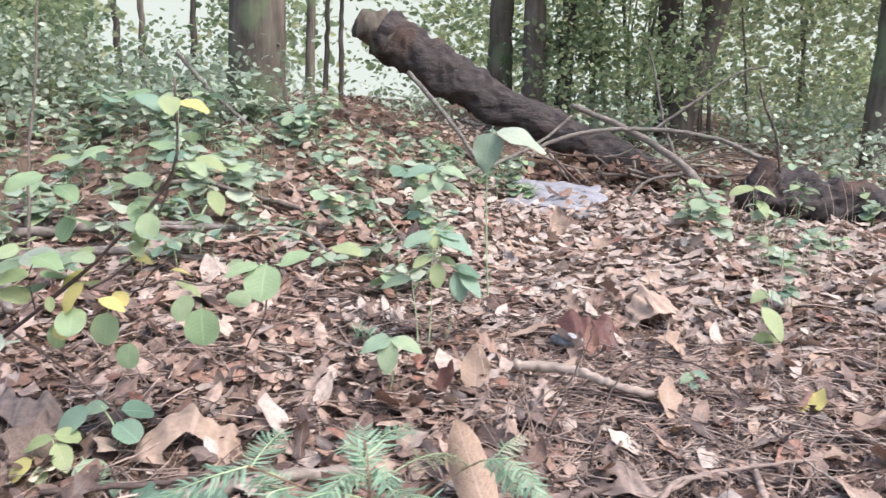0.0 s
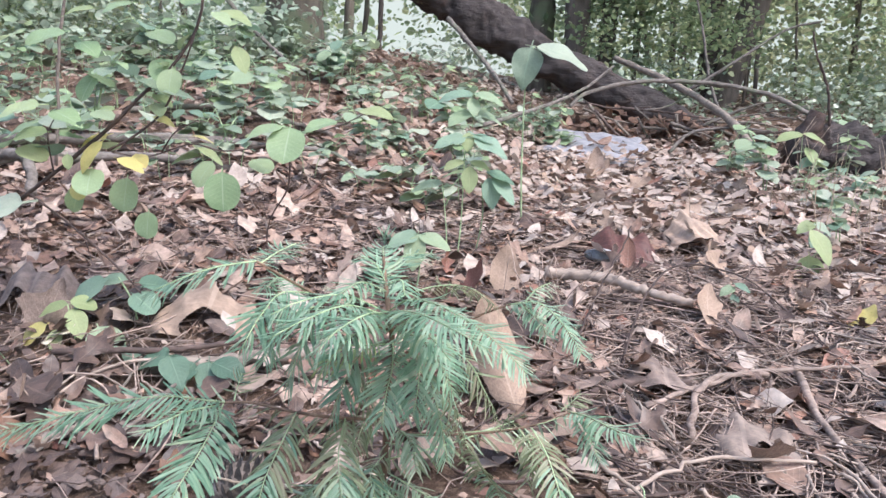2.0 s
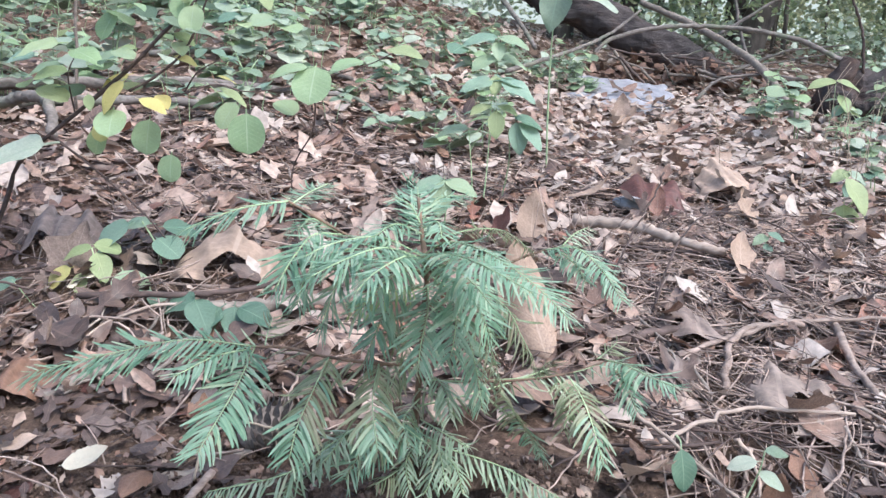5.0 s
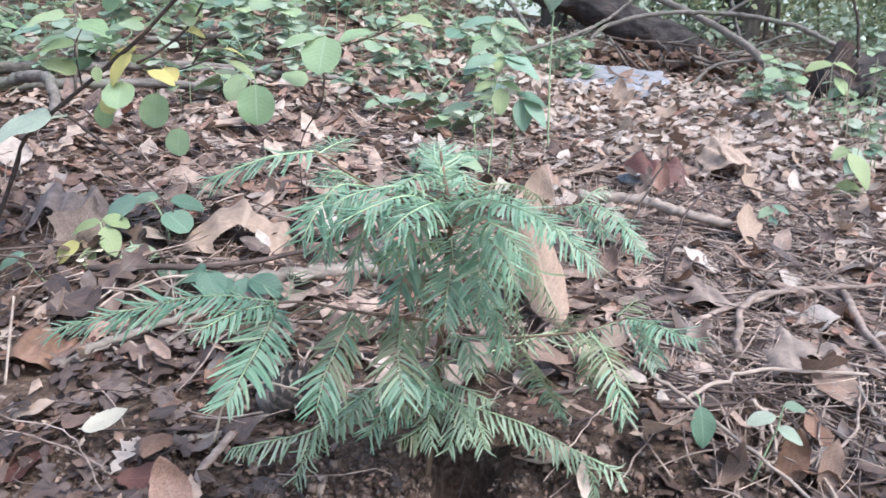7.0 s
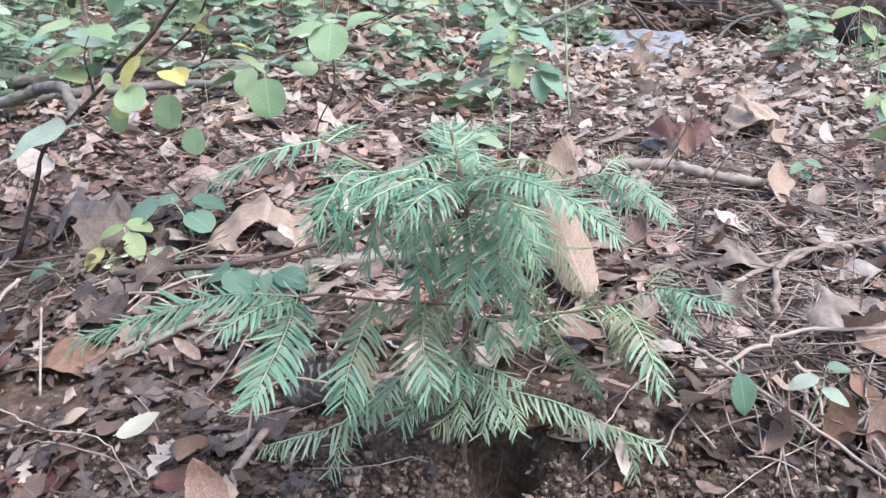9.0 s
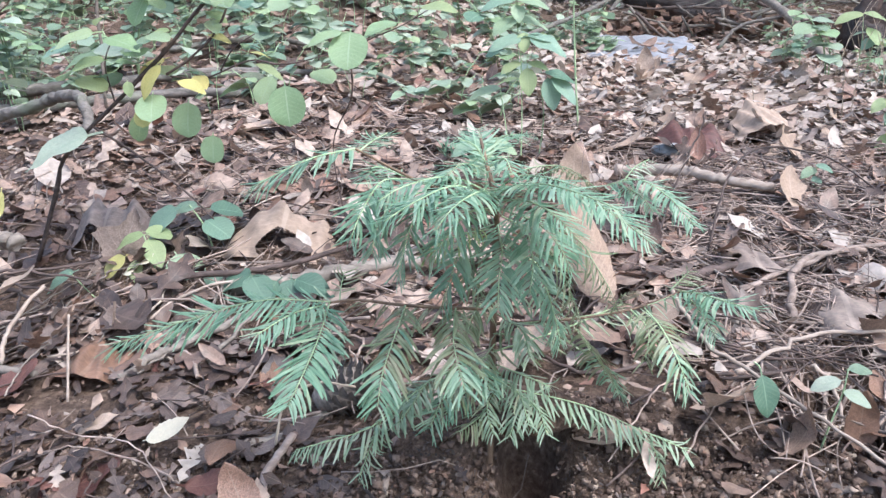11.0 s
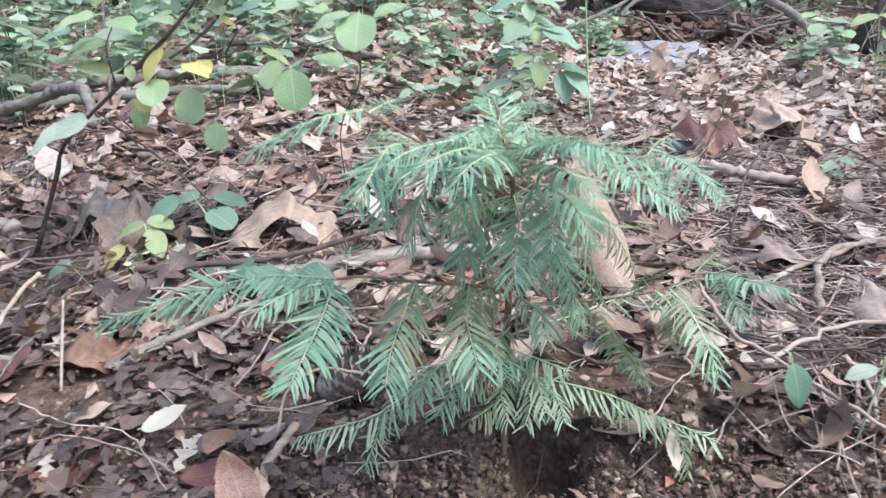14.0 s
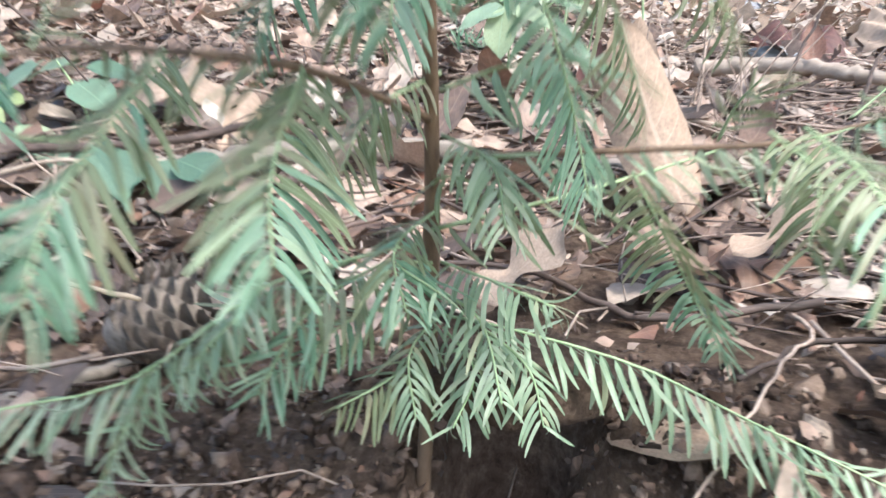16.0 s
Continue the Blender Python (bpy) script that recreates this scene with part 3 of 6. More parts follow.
clod = np.stack([0.013 + 0.075 * np.cos(ca) * np.sin(cb), 1.232 + 0.062 * np.sin(ca) * np.sin(cb), 0.083 + 0.02 * np.cos(cb)], -1).reshape(-1, 3)
clod += 0.011 * np.array([[noise.noise(Vector(p * 45 + shift)) for shift in (0, 9, 17)] for p in clod])
thing("shade_clod", "added soil clod that shades the pit beside the stem", "soil", piece=(clod, grid_quads(26, 40, True), np.zeros((len(clod), 2))), mat=m_soil)

# straws, leaf stalks and thin twigs
straws, dark_straws = [], []
for k in range(5600):
    if k >= 4400:
        x, y = -1.0 + 1.6 * rng.rand(), 1.65 + 1.7 * rng.rand()
    elif k % 5 < 3:
        x, y = 0.35 + 0.95 * rng.rand(), 1.25 + 1.5 * rng.rand()
    else:
        x, y = -1.5 + 3.2 * rng.rand(), 0.8 + 2.6 * rng.rand()
    if rng.rand() < 0.6 * bare(x, y) or y < 1.4 and rng.rand() < 0.5 or abs(x) < 0.09 and abs(y - 1.17) < 0.12:
        continue
    ln, a, bend = 0.05 + 0.27 * rng.rand() ** 1.5, rng.rand() * 6.283, rng.randn() * 0.25
    z0, z1 = 0.006 + 0.035 * rng.rand(), 0.006 + 0.05 * rng.rand()
    dx, dy = math.cos(a), math.sin(a)
    pts = [(x + dx * ln * f - dy * bend * ln * f * f, y + dy * ln * f + dx * bend * ln * f * f) for f in (0, 0.35, 0.7, 1)]
    pts = [(px, py, gz(px, py) + z0 + (z1 - z0) * f) for (px, py), f in zip(pts, (0, 0.35, 0.7, 1))]
    r = 0.0008 + 0.0022 * rng.rand() ** 2
    # fewer dark twigs at right, so that side comes out as brighter lit
    (dark_straws if k % 7 < (2 if x > 0.2 else 3) else straws).append(tube(spline(pts, 6), (r, r * 0.7), 4))
tagged(thing("fine_twigs", "thin dry stalks and straws tangled on the litter", "twigs", piece=joined(straws), mat=m_stick), kind="stuff")
tagged(thing("fine_twigs", "thin dark twigs tangled on the litter", "twigs", piece=joined(dark_straws), mat=m_stick_dark), kind="stuff")


# ---- the conifer seedling ----
seedling = thing("conifer_seedling", "young conifer seedling with flat sprays of green needles", "seedling", (-0.03, 1.18, 0))
seedling.matrix_basis = Matrix.Identity(4)
STEM = [(-0.046, 1.2, -0.1), (-0.044, 1.205, 0.0), (-0.04, 1.205, 0.07), (-0.039, 1.21, 0.16), (-0.036, 1.195, 0.24), (-0.034, 1.175, 0.31), (-0.029, 1.140, 0.397), (-0.030, 1.100, 0.435), (-0.034, 1.110, 0.455), (-0.042, 1.140, 0.477), (-0.050, 1.170, 0.501)]
part("stem", tube(spline(STEM, 40), (0.0058, 0.005, 0.0042, 0.0034, 0.0018), 10, 0.06, 0.25, 3), m_stem, seedling, "thin brown woody stem")

NEEDLES = {m_needle: [blade("linear", 1.0, 0.095, 7, 3, a, 0.0, 0, 0.22) for a in (0.15, 0.4, 0.65, -0.25)], m_olive: [blade("linear", 1.0, 0.088, 7, 3, a, 0.0, 0, 0.22) for a in (0.4, 0.7, 1.1, 0.2)]}
NEEDLES[m_silver] = [blade("linear", 1.0, 0.1, 7, 3, a, 0.0, 0, 0.22) for a in (0.5, 1.0, 1.6, 0.2)]
NEEDLES[m_fresh] = NEEDLES[m_needle]
NEEDLE = NEEDLES[m_needle][1]


def swept(piece, bend):
    """A needle that curves sideways in its own plane."""
    v = piece[0].copy()
    v[:, 0] += bend * v[:, 1] ** 2
    return v, piece[1], piece[2]


NEEDLES = {mat_: [swept(piece, bend) for bend in (-0.2, 0.2) for piece in blades_] for mat_, blades_ in NEEDLES.items()}
needle_mesh = {}
for mat_, blades_ in NEEDLES.items():
    needle_mesh[mat_] = [mesh_of("needle", *piece) for piece in blades_]
    for me_ in needle_mesh[mat_]:
        me_.materials.append(mat_)
single_needles = 0


def shoot(points, length, olive=False, singles=False, start=0.0, radius=0.0011, seed=0, droop=0.1, spread=74, gap=0.0068):
    """A spray: a twig along the points, with needles in two ranks from start (0 to 1) on to the tip."""
    global single_needles
    rng = np.random.RandomState(seed + 100)
    path = spline(points, 40)
    steps = np.r_[0, np.cumsum(np.linalg.norm(np.diff(path, axis=0), axis=1))]
    total = steps[-1]
    twig = part("spray", tube(path[::3] if len(path) > 30 else path, (radius, radius * 0.5), 5, 0.0, 0.2, seed), m_green_stem, seedling)
    rest = {}
    d = total * start
    i = 0
    while d < total:
        k = min(int(np.searchsorted(steps, d)), len(path) - 2)
        p = Vector(path[k] + (path[k + 1] - path[k]) * ((d - steps[k]) / max(1e-6, steps[k + 1] - steps[k]) if d > steps[k] else 0))
        t = Vector(path[min(k + 1, len(path) - 1)] - path[max(k - 1, 0)]).normalized()
        f = (d - total * start) / max(1e-6, total * (1 - start))
        side = t.cross(Vector((0, 0, 1)))
        if side.length < 0.2:
            side = t.cross(Vector((0, 1, 0.3)))
        side.normalize()
        if i % 2:
            side = -side
        up = side.cross(t) if i % 2 == 0 else t.cross(side)
        up = up.normalized()
        if up.z < 0:
            up = -up
        a = radians(spread - 24 * f + 6 * rng.randn())
        way = (t * math.cos(a) + side * math.sin(a) + Vector((0, 0, -1)) * droop * (0.5 + 0.5 * rng.rand()) + up * 0.13 * rng.randn()).normalized()
        ln = length * (0.7 + 0.3 * math.sin(math.pi * min(1, f * 1.6) * 0.5)) * (1 - 0.45 * max(0, f - 0.6) / 0.4) * (0.86 + 0.24 * rng.rand())
        z = (-up if rng.rand() < 0.08 else up)
        z = (z - way * z.dot(way)).normalized()
        # needles bow downwards, so their blade's upper side is turned over
        x = way.cross(-z)
        m = Matrix((x, way, -z)).transposed().to_4x4()
        m = Matrix.Translation(p) @ m @ Matrix.Diagonal((ln, ln, ln, 1))
        pick = rng.randint(4) + (4 if x.dot(t) > 0 else 0)
        mat = (m_needle, m_olive, m_silver, m_olive if f + 0.15 * rng.randn() < 0.55 else m_needle, m_fresh)[int(olive)]
        if singles and single_needles < 300:
            part("needle", needle_mesh[mat][pick], mat, twig, "", m)
            single_needles += 1
        else:
            rest.setdefault(mat, []).append(moved(NEEDLES[mat][pick], m))
        d += gap * (0.9 + 0.25 * rng.rand()) * 0.5
        i += 1
    for mat, pieces in rest.items():
        tagged(part("needles", joined(pieces), mat, twig), kind="stuff")
    return twig


def twig(points, r0, r1, seed=0):
    return part("branch", tube(spline(points, 16), (r0, r1), 7, 0.05, 0.2, seed), m_stem, seedling)


twig([(-0.035, 1.190, 0.259), (-0.081, 1.105, 0.293), (-0.144, 1.092, 0.301), (-0.208, 1.110, 0.301), (-0.248, 1.113, 0.296)], 0.0024, 0.0016, 1)
twig([(-0.035, 1.200, 0.233), (0.034, 1.190, 0.242), (0.097, 1.200, 0.245), (0.171, 1.240, 0.245), (0.238, 1.285, 0.254)], 0.0024, 0.0014, 2)
twig([(-0.030, 1.165, 0.359), (0.042, 1.250, 0.379), (0.091, 1.300, 0.395), (0.133, 1.320, 0.408)], 0.0025, 0.0014, 3)
twig([(-0.032, 1.125, 0.412), (-0.078, 1.100, 0.442), (-0.131, 1.090, 0.467), (-0.190, 1.055, 0.509)], 0.0025, 0.0014, 4)
twig([(-0.031, 1.130, 0.403), (0.003, 1.140, 0.434), (0.031, 1.120, 0.446)], 0.002, 0.0014, 5)
twig([(-0.030, 1.170, 0.350), (0.003, 1.160, 0.384), (0.029, 1.150, 0.396)], 0.002, 0.0014, 6)

N = 0.047
SPRAYS = [
    # long spray on the low side branch, with its side sprays
    ([(-0.246, 1.112, 0.297), (-0.329, 1.090, 0.307), (-0.408, 1.060, 0.294), (-0.505, 1.030, 0.269)], N * 1.12, 0, True, 0),
    ([(-0.248, 1.112, 0.295), (-0.251, 1.050, 0.268), (-0.258, 1.000, 0.246), (-0.267, 0.960, 0.224)], N * 1.12, 0, True, 0.02),
    ([(-0.252, 1.110, 0.294), (-0.287, 1.070, 0.296), (-0.322, 1.030, 0.283)], N * 0.95, 0, False, 0),
    ([(-0.235, 1.115, 0.298), (-0.236, 1.130, 0.310), (-0.232, 1.140, 0.330)], N * 0.7, 1, False, 0.3),
    ([(-0.144, 1.090, 0.302), (-0.156, 1.050, 0.268), (-0.165, 1.020, 0.239), (-0.169, 1.000, 0.205)], N * 1.1, 3, True, 0),
    ([(-0.081, 1.102, 0.294), (-0.082, 1.070, 0.266), (-0.074, 1.035, 0.248), (-0.064, 1.010, 0.225)], N * 1.08, 3, True, 0),
    # low sprays at the foot
    ([(-0.037, 1.215, 0.179), (-0.077, 1.190, 0.174), (-0.129, 1.150, 0.163), (-0.198, 1.120, 0.113), (-0.254, 1.090, 0.105), (-0.297, 1.070, 0.101)], N * 0.95, 2, True, 0.2),
    ([(-0.190, 1.125, 0.118), (-0.205, 1.110, 0.082), (-0.220, 1.095, 0.041)], N * 0.72, 2, False, 0.05),
    ([(-0.032, 1.210, 0.130), (0.007, 1.200, 0.129), (0.091, 1.190, 0.114), (0.155, 1.180, 0.090), (0.234, 1.155, 0.066)], N * 1, 2, True, 0.12),
    ([(0.170, 1.180, 0.086), (0.193, 1.160, 0.056), (0.201, 1.150, 0.019)], N * 0.7, 2, False, 0.1),
    ([(-0.030, 1.205, 0.123), (-0.005, 1.170, 0.111), (-0.013, 1.140, 0.088)], N * 0.75, 2, False, 0.1),
    ([(-0.009, 1.200, 0.131), (0.027, 1.170, 0.116), (0.039, 1.150, 0.088)], N * 0.75, 2, False, 0.1),
    ([(-0.054, 1.200, 0.175), (-0.098, 1.150, 0.154), (-0.123, 1.120, 0.109)], N * 0.95, 3, False, 0.1),
    ([(-0.077, 1.190, 0.174), (-0.155, 1.160, 0.143), (-0.161, 1.140, 0.119)], N * 0.85, 1, False, 0.15),
    ([(-0.034, 1.205, 0.123), (-0.053, 1.170, 0.105), (-0.083, 1.140, 0.094)], N * 0.75, 1, False, 0.1),
    # side branch on the other hand
    ([(0.233, 1.285, 0.254), (0.261, 1.260, 0.259), (0.287, 1.220, 0.262), (0.317, 1.190, 0.263)], N * 0.95, 0, True, 0),
    ([(0.243, 1.280, 0.250), (0.260, 1.240, 0.237), (0.275, 1.210, 0.211)], N * 0.7, 0, False, 0.1),
    ([(0.220, 1.280, 0.256), (0.235, 1.290, 0.267), (0.251, 1.300, 0.280)], N * 0.6, 1, False, 0.1),
    ([(0.172, 1.200, 0.260), (0.191, 1.160, 0.244), (0.206, 1.130, 0.217), (0.222, 1.114, 0.175)], N * 1, 3, True, 0.05),
    ([(0.154, 1.200, 0.257), (0.174, 1.170, 0.239), (0.169, 1.150, 0.203)], N * 0.85, 1, False, 0.1),
    ([(0.080, 1.180, 0.235), (0.102, 1.200, 0.195), (0.126, 1.235, 0.148), (0.153, 1.260, 0.099)], N * 0.95, 3, True, 0),
    ([(0.127, 1.200, 0.251), (0.133, 1.190, 0.272), (0.143, 1.180, 0.288)], N * 0.7, 1, False, 0.1),
    ([(-0.012, 1.185, 0.341), (0.022, 1.170, 0.334), (0.038, 1.150, 0.298), (0.048, 1.145, 0.264), (0.056, 1.140, 0.230)], N * 0.9, 0, True, 0.2),
    # sprays that hang before the stem
    ([(-0.028, 1.140, 0.397), (-0.021, 1.090, 0.375), (-0.024, 1.060, 0.349), (-0.025, 1.045, 0.315)], N * 0.95, 0, False, 0),
    ([(-0.036, 1.140, 0.393), (-0.070, 1.110, 0.376), (-0.086, 1.090, 0.338), (-0.097, 1.085, 0.302)], N * 0.95, 0, True, 0.15),
    ([(-0.034, 1.140, 0.389), (-0.072, 1.100, 0.393), (-0.115, 1.070, 0.377)], N * 0.8, 4, False, 0.15),
    ([(-0.025, 1.135, 0.409), (0.008, 1.090, 0.400), (0.016, 1.060, 0.370), (0.013, 1.050, 0.335)], N * 0.9, 0, False, 0.1),
    ([(-0.023, 1.125, 0.419), (0.021, 1.080, 0.413), (0.045, 1.050, 0.395), (0.062, 1.040, 0.364)], N * 0.95, 0, False, 0.15),
    ([(0.025, 1.150, 0.398), (0.073, 1.130, 0.379), (0.096, 1.120, 0.347), (0.116, 1.120, 0.314)], N * 0.9, 1, False, 0.1),
    ([(-0.041, 1.160, 0.368), (-0.070, 1.140, 0.336), (-0.047, 1.120, 0.304)], N * 0.8, 1, False, 0.1),
    # crown: arching sprays that come forward
    ([(-0.029, 1.100, 0.435), (-0.013, 1.030, 0.468), (0.023, 0.960, 0.487), (0.061, 0.920, 0.485), (0.097, 0.905, 0.472)], N * 0.95, 0, True, 0.05),
    ([(-0.030, 1.100, 0.435), (-0.042, 1.020, 0.466), (-0.066, 0.950, 0.466), (-0.085, 0.930, 0.446)], N * 0.95, 0, True, 0.05),
    ([(-0.032, 1.100, 0.440), (-0.071, 1.030, 0.470), (-0.109, 0.980, 0.465), (-0.143, 0.960, 0.447)], N * 0.95, 0, False, 0.1),
    ([(0.031, 1.120, 0.446), (0.072, 1.100, 0.442), (0.112, 1.060, 0.427), (0.147, 1.030, 0.404)], N * 0.85, 0, False, 0.1),
    ([(-0.131, 1.090, 0.465), (-0.160, 1.060, 0.470), (-0.176, 1.040, 0.450), (-0.184, 1.020, 0.433), (-0.192, 1.010, 0.412)], N * 0.95, 0, False, 0.1),
    ([(-0.092, 1.100, 0.443), (-0.115, 1.060, 0.438), (-0.129, 1.050, 0.413), (-0.145, 1.040, 0.358)], N * 0.95, 0, False, 0.1),
    ([(-0.190, 1.055, 0.509), (-0.231, 1.030, 0.504), (-0.268, 1.020, 0.490), (-0.304, 1.010, 0.472)], N * 0.95, 0, False, 0),
    ([(-0.188, 1.060, 0.504), (-0.182, 1.120, 0.507), (-0.170, 1.170, 0.510)], N * 0.7, 0, False, 0),
    ([(-0.138, 1.090, 0.468), (-0.174, 1.100, 0.479), (-0.185, 1.080, 0.468)], N * 0.7, 0, False, 0.1),
    # leader
    ([(-0.034, 1.110, 0.455), (-0.042, 1.140, 0.477), (-0.050, 1.170, 0.501), (-0.054, 1.190, 0.511)], N * 0.75, 0, False, 0),
    ([(-0.039, 1.135, 0.471), (-0.056, 1.140, 0.497), (-0.077, 1.140, 0.506)], N * 0.7, 0, False, 0),
    ([(-0.040, 1.145, 0.480), (-0.025, 1.190, 0.499), (0.011, 1.240, 0.496)], N * 0.75, 0, False, 0),
    ([(-0.037, 1.130, 0.472), (-0.018, 1.110, 0.486), (-0.009, 1.080, 0.474)], N * 0.7, 0, False, 0),
    ([(-0.038, 1.120, 0.467), (-0.066, 1.090, 0.484), (-0.086, 1.050, 0.477)], N * 0.8, 0, False, 0),
    ([(-0.031, 1.120, 0.456), (0.021, 1.200, 0.458), (0.068, 1.260, 0.444), (0.111, 1.300, 0.406)], N * 0.75, 1, False, 0.3),
    # thin sprays on a branch that reaches back
    ([(0.125, 1.320, 0.406), (0.171, 1.300, 0.419), (0.204, 1.250, 0.406), (0.232, 1.200, 0.378)], N * 0.8, 0, False, 0),
    ([(0.154, 1.325, 0.413), (0.171, 1.340, 0.430), (0.193, 1.360, 0.437)], N * 0.6, 2, False, 0),
    ([(0.145, 1.320, 0.409), (0.173, 1.280, 0.398), (0.186, 1.250, 0.383)], N * 0.7, 0, False, 0),
    # loose sprays that fill the middle and the foot
    ([(-0.030, 1.100, 0.443), (-0.080, 1.060, 0.474), (-0.129, 1.030, 0.470), (-0.158, 1.010, 0.457)], N * 0.9, 0, False, 0.2),
    ([(-0.031, 1.110, 0.425), (-0.061, 1.050, 0.432), (-0.084, 1.020, 0.410), (-0.100, 1.010, 0.386)], N * 0.9, 0, False, 0.15),
    ([(-0.027, 1.100, 0.436), (0.008, 1.040, 0.450), (0.036, 1.000, 0.445), (0.057, 0.980, 0.429)], N * 0.9, 0, False, 0.1),
    ([(-0.030, 1.100, 0.447), (-0.002, 1.080, 0.470), (0.033, 1.050, 0.474), (0.067, 1.020, 0.469)], N * 0.85, 0, False, 0.15),
    ([(-0.118, 1.090, 0.449), (-0.150, 1.070, 0.440), (-0.170, 1.060, 0.412), (-0.176, 1.050, 0.383)], N * 0.85, 0, False, 0.1),
    ([(0.003, 1.150, 0.394), (0.039, 1.120, 0.366), (0.064, 1.110, 0.317), (0.079, 1.110, 0.275)], N * 0.85, 1, False, 0.15),
    ([(-0.030, 1.190, 0.286), (-0.061, 1.150, 0.268), (-0.070, 1.120, 0.240)], N * 0.8, 1, False, 0.1),
    ([(-0.031, 1.200, 0.249), (0.003, 1.160, 0.241), (0.015, 1.130, 0.213)], N * 0.85, 2, False, 0.15),
    ([(-0.033, 1.205, 0.203), (-0.051, 1.160, 0.189), (-0.038, 1.130, 0.162)], N * 0.85, 3, False, 0.1),
    ([(-0.032, 1.205, 0.168), (0.003, 1.170, 0.170), (0.042, 1.140, 0.167)], N * 0.8, 2, False, 0.1),
    ([(-0.129, 1.150, 0.163), (-0.143, 1.130, 0.146), (-0.164, 1.110, 0.122)], N * 0.8, 2, False, 0.05),
    ([(-0.033, 1.205, 0.132), (-0.045, 1.170, 0.119), (-0.035, 1.140, 0.091)], N * 0.7, 2, False, 0.05),
    ([(-0.034, 1.205, 0.141), (-0.075, 1.160, 0.145), (-0.101, 1.130, 0.126)], N * 0.8, 3, False, 0.05),
    ([(-0.034, 1.205, 0.150), (-0.001, 1.170, 0.142), (0.015, 1.140, 0.106)], N * 0.75, 2, False, 0.05),
]
for k, (pts, ln, olive, singles, start) in enumerate(SPRAYS):
    shoot(pts, ln, olive, singles, start, seed=k, droop=(0.14, 0.25, 0.45, 0.2, 0.15)[olive], gap=(0.0044, 0.0052, 0.0056, 0.0048, 0.005)[olive])
# a few long pale needles hang singly from the bare parts of the branches
shoot([(-0.037, 1.2, 0.19), (0.06, 1.225, 0.215), (0.15, 1.27, 0.238)], 0.055, True, False, 0.05, 0.0015, 90, 0.9, 60, 0.026)
shoot([(-0.036, 1.195, 0.22), (-0.02, 1.17, 0.23), (0.02, 1.15, 0.225)], 0.055, True, False, 0.1, 0.0012, 91, 0.7, 60, 0.018)
shoot([(-0.036, 1.195, 0.17), (-0.05, 1.16, 0.18), (-0.02, 1.13, 0.175)], 0.045, False, False, 0.1, 0.0012, 92, 0.4, 70, 0.014)
shoot([(-0.031, 1.195, 0.276), (0.018, 1.170, 0.294), (0.063, 1.160, 0.294)], 0.055, 2, False, 0.05, 0.0012, 93, 0.8, 60, 0.016)
shoot([(-0.035, 1.200, 0.233), (0.034, 1.190, 0.242), (0.171, 1.240, 0.245), (0.238, 1.285, 0.254)], 0.05, 2, False, 0.05, 0.0012, 94, 0.8, 60, 0.018)
shoot([(-0.035, 1.190, 0.259), (-0.081, 1.105, 0.293), (-0.144, 1.092, 0.301), (-0.208, 1.110, 0.301)], 0.05, True, False, 0.05, 0.0012, 95, 0.6, 70, 0.016)

# ---- single fallen leaves ----


def fine_blade(shape, width, along, across, wave, petiole, seed, ragged=0.05):
    return blade(shape, 1.0, width, 20, 7, along, across, wave, 0.0, petiole, seed, ragged)


leaf_meshes = []
for k, spec in enumerate([("oak", 0.62, 1.0, 0.8, 0.05, 0.25), ("oak", 0.58, -0.9, 1.5, 0.06, 0.25), ("oak", 0.68, 0.5, -1.0, 0.07, 0.2), ("oak", 0.6, 1.5, 1.9, 0.05, 0.25),
                          ("oval", 0.46, 0.9, 1.3, 0.04, 0.15), ("oval", 0.4, -0.7, 2.4, 0.05, 0.12), ("lobed", 0.85, 0.8, 0.9, 0.06, 0.25), ("lobed", 0.9, -0.6, 1.2, 0.06, 0.2),
                          ("torn", 0.6, 0.9, 1.1, 0.08, 0.0), ("oval", 0.5, 1.6, 0.8, 0.06, 0.15), ("oak", 0.6, -1.4, 0.9, 0.08, 0.2), ("torn", 0.5, -1.1, 1.8, 0.07, 0.0)]):
    me = mesh_of("fallen_leaf", *fine_blade(*spec, seed=k + 200))
    me.materials.append(m_litter)
    leaf_meshes.append(me)
KINDS = ["lobed oak leaf", "tightly curled oak leaf", "cupped oak leaf", "rolled oak leaf", "oval leaf", "rolled oval leaf", "broad lobed leaf", "broad curled leaf", "torn leaf", "bent oval leaf", "arched oak leaf", "torn curled leaf"]
rng = np.random.RandomState(5)
for k in range(235):
    x, y = (0.2 + 1.1 * rng.rand(), 1.3 + 1.4 * rng.rand()) if k % 5 < 2 else (-1.3 + 2.7 * rng.rand(), 0.95 + 1.65 * rng.rand())
    if rng.rand() < 0.97 * bare(x, y) ** 0.5 or covered(x, y):
        continue
    i = rng.randint(len(leaf_meshes))
    ob = new("fallen_leaf", leaf_meshes[i])
    ob.matrix_basis = lying(x, y, (0.05 if y < 1.6 else 0.06) + 0.07 * rng.rand(), 0.28, 0.014 + 0.02 * rng.rand(), rng)
    tagged(ob, "dry brown fallen " + KINDS[i] + " on the litter", "leaf", "fallen leaves on the ground")


tan_meshes = []
for me in leaf_meshes[:8]:
    tan_meshes.append(me.copy())
    tan_meshes[-1].materials[0] = m_tan
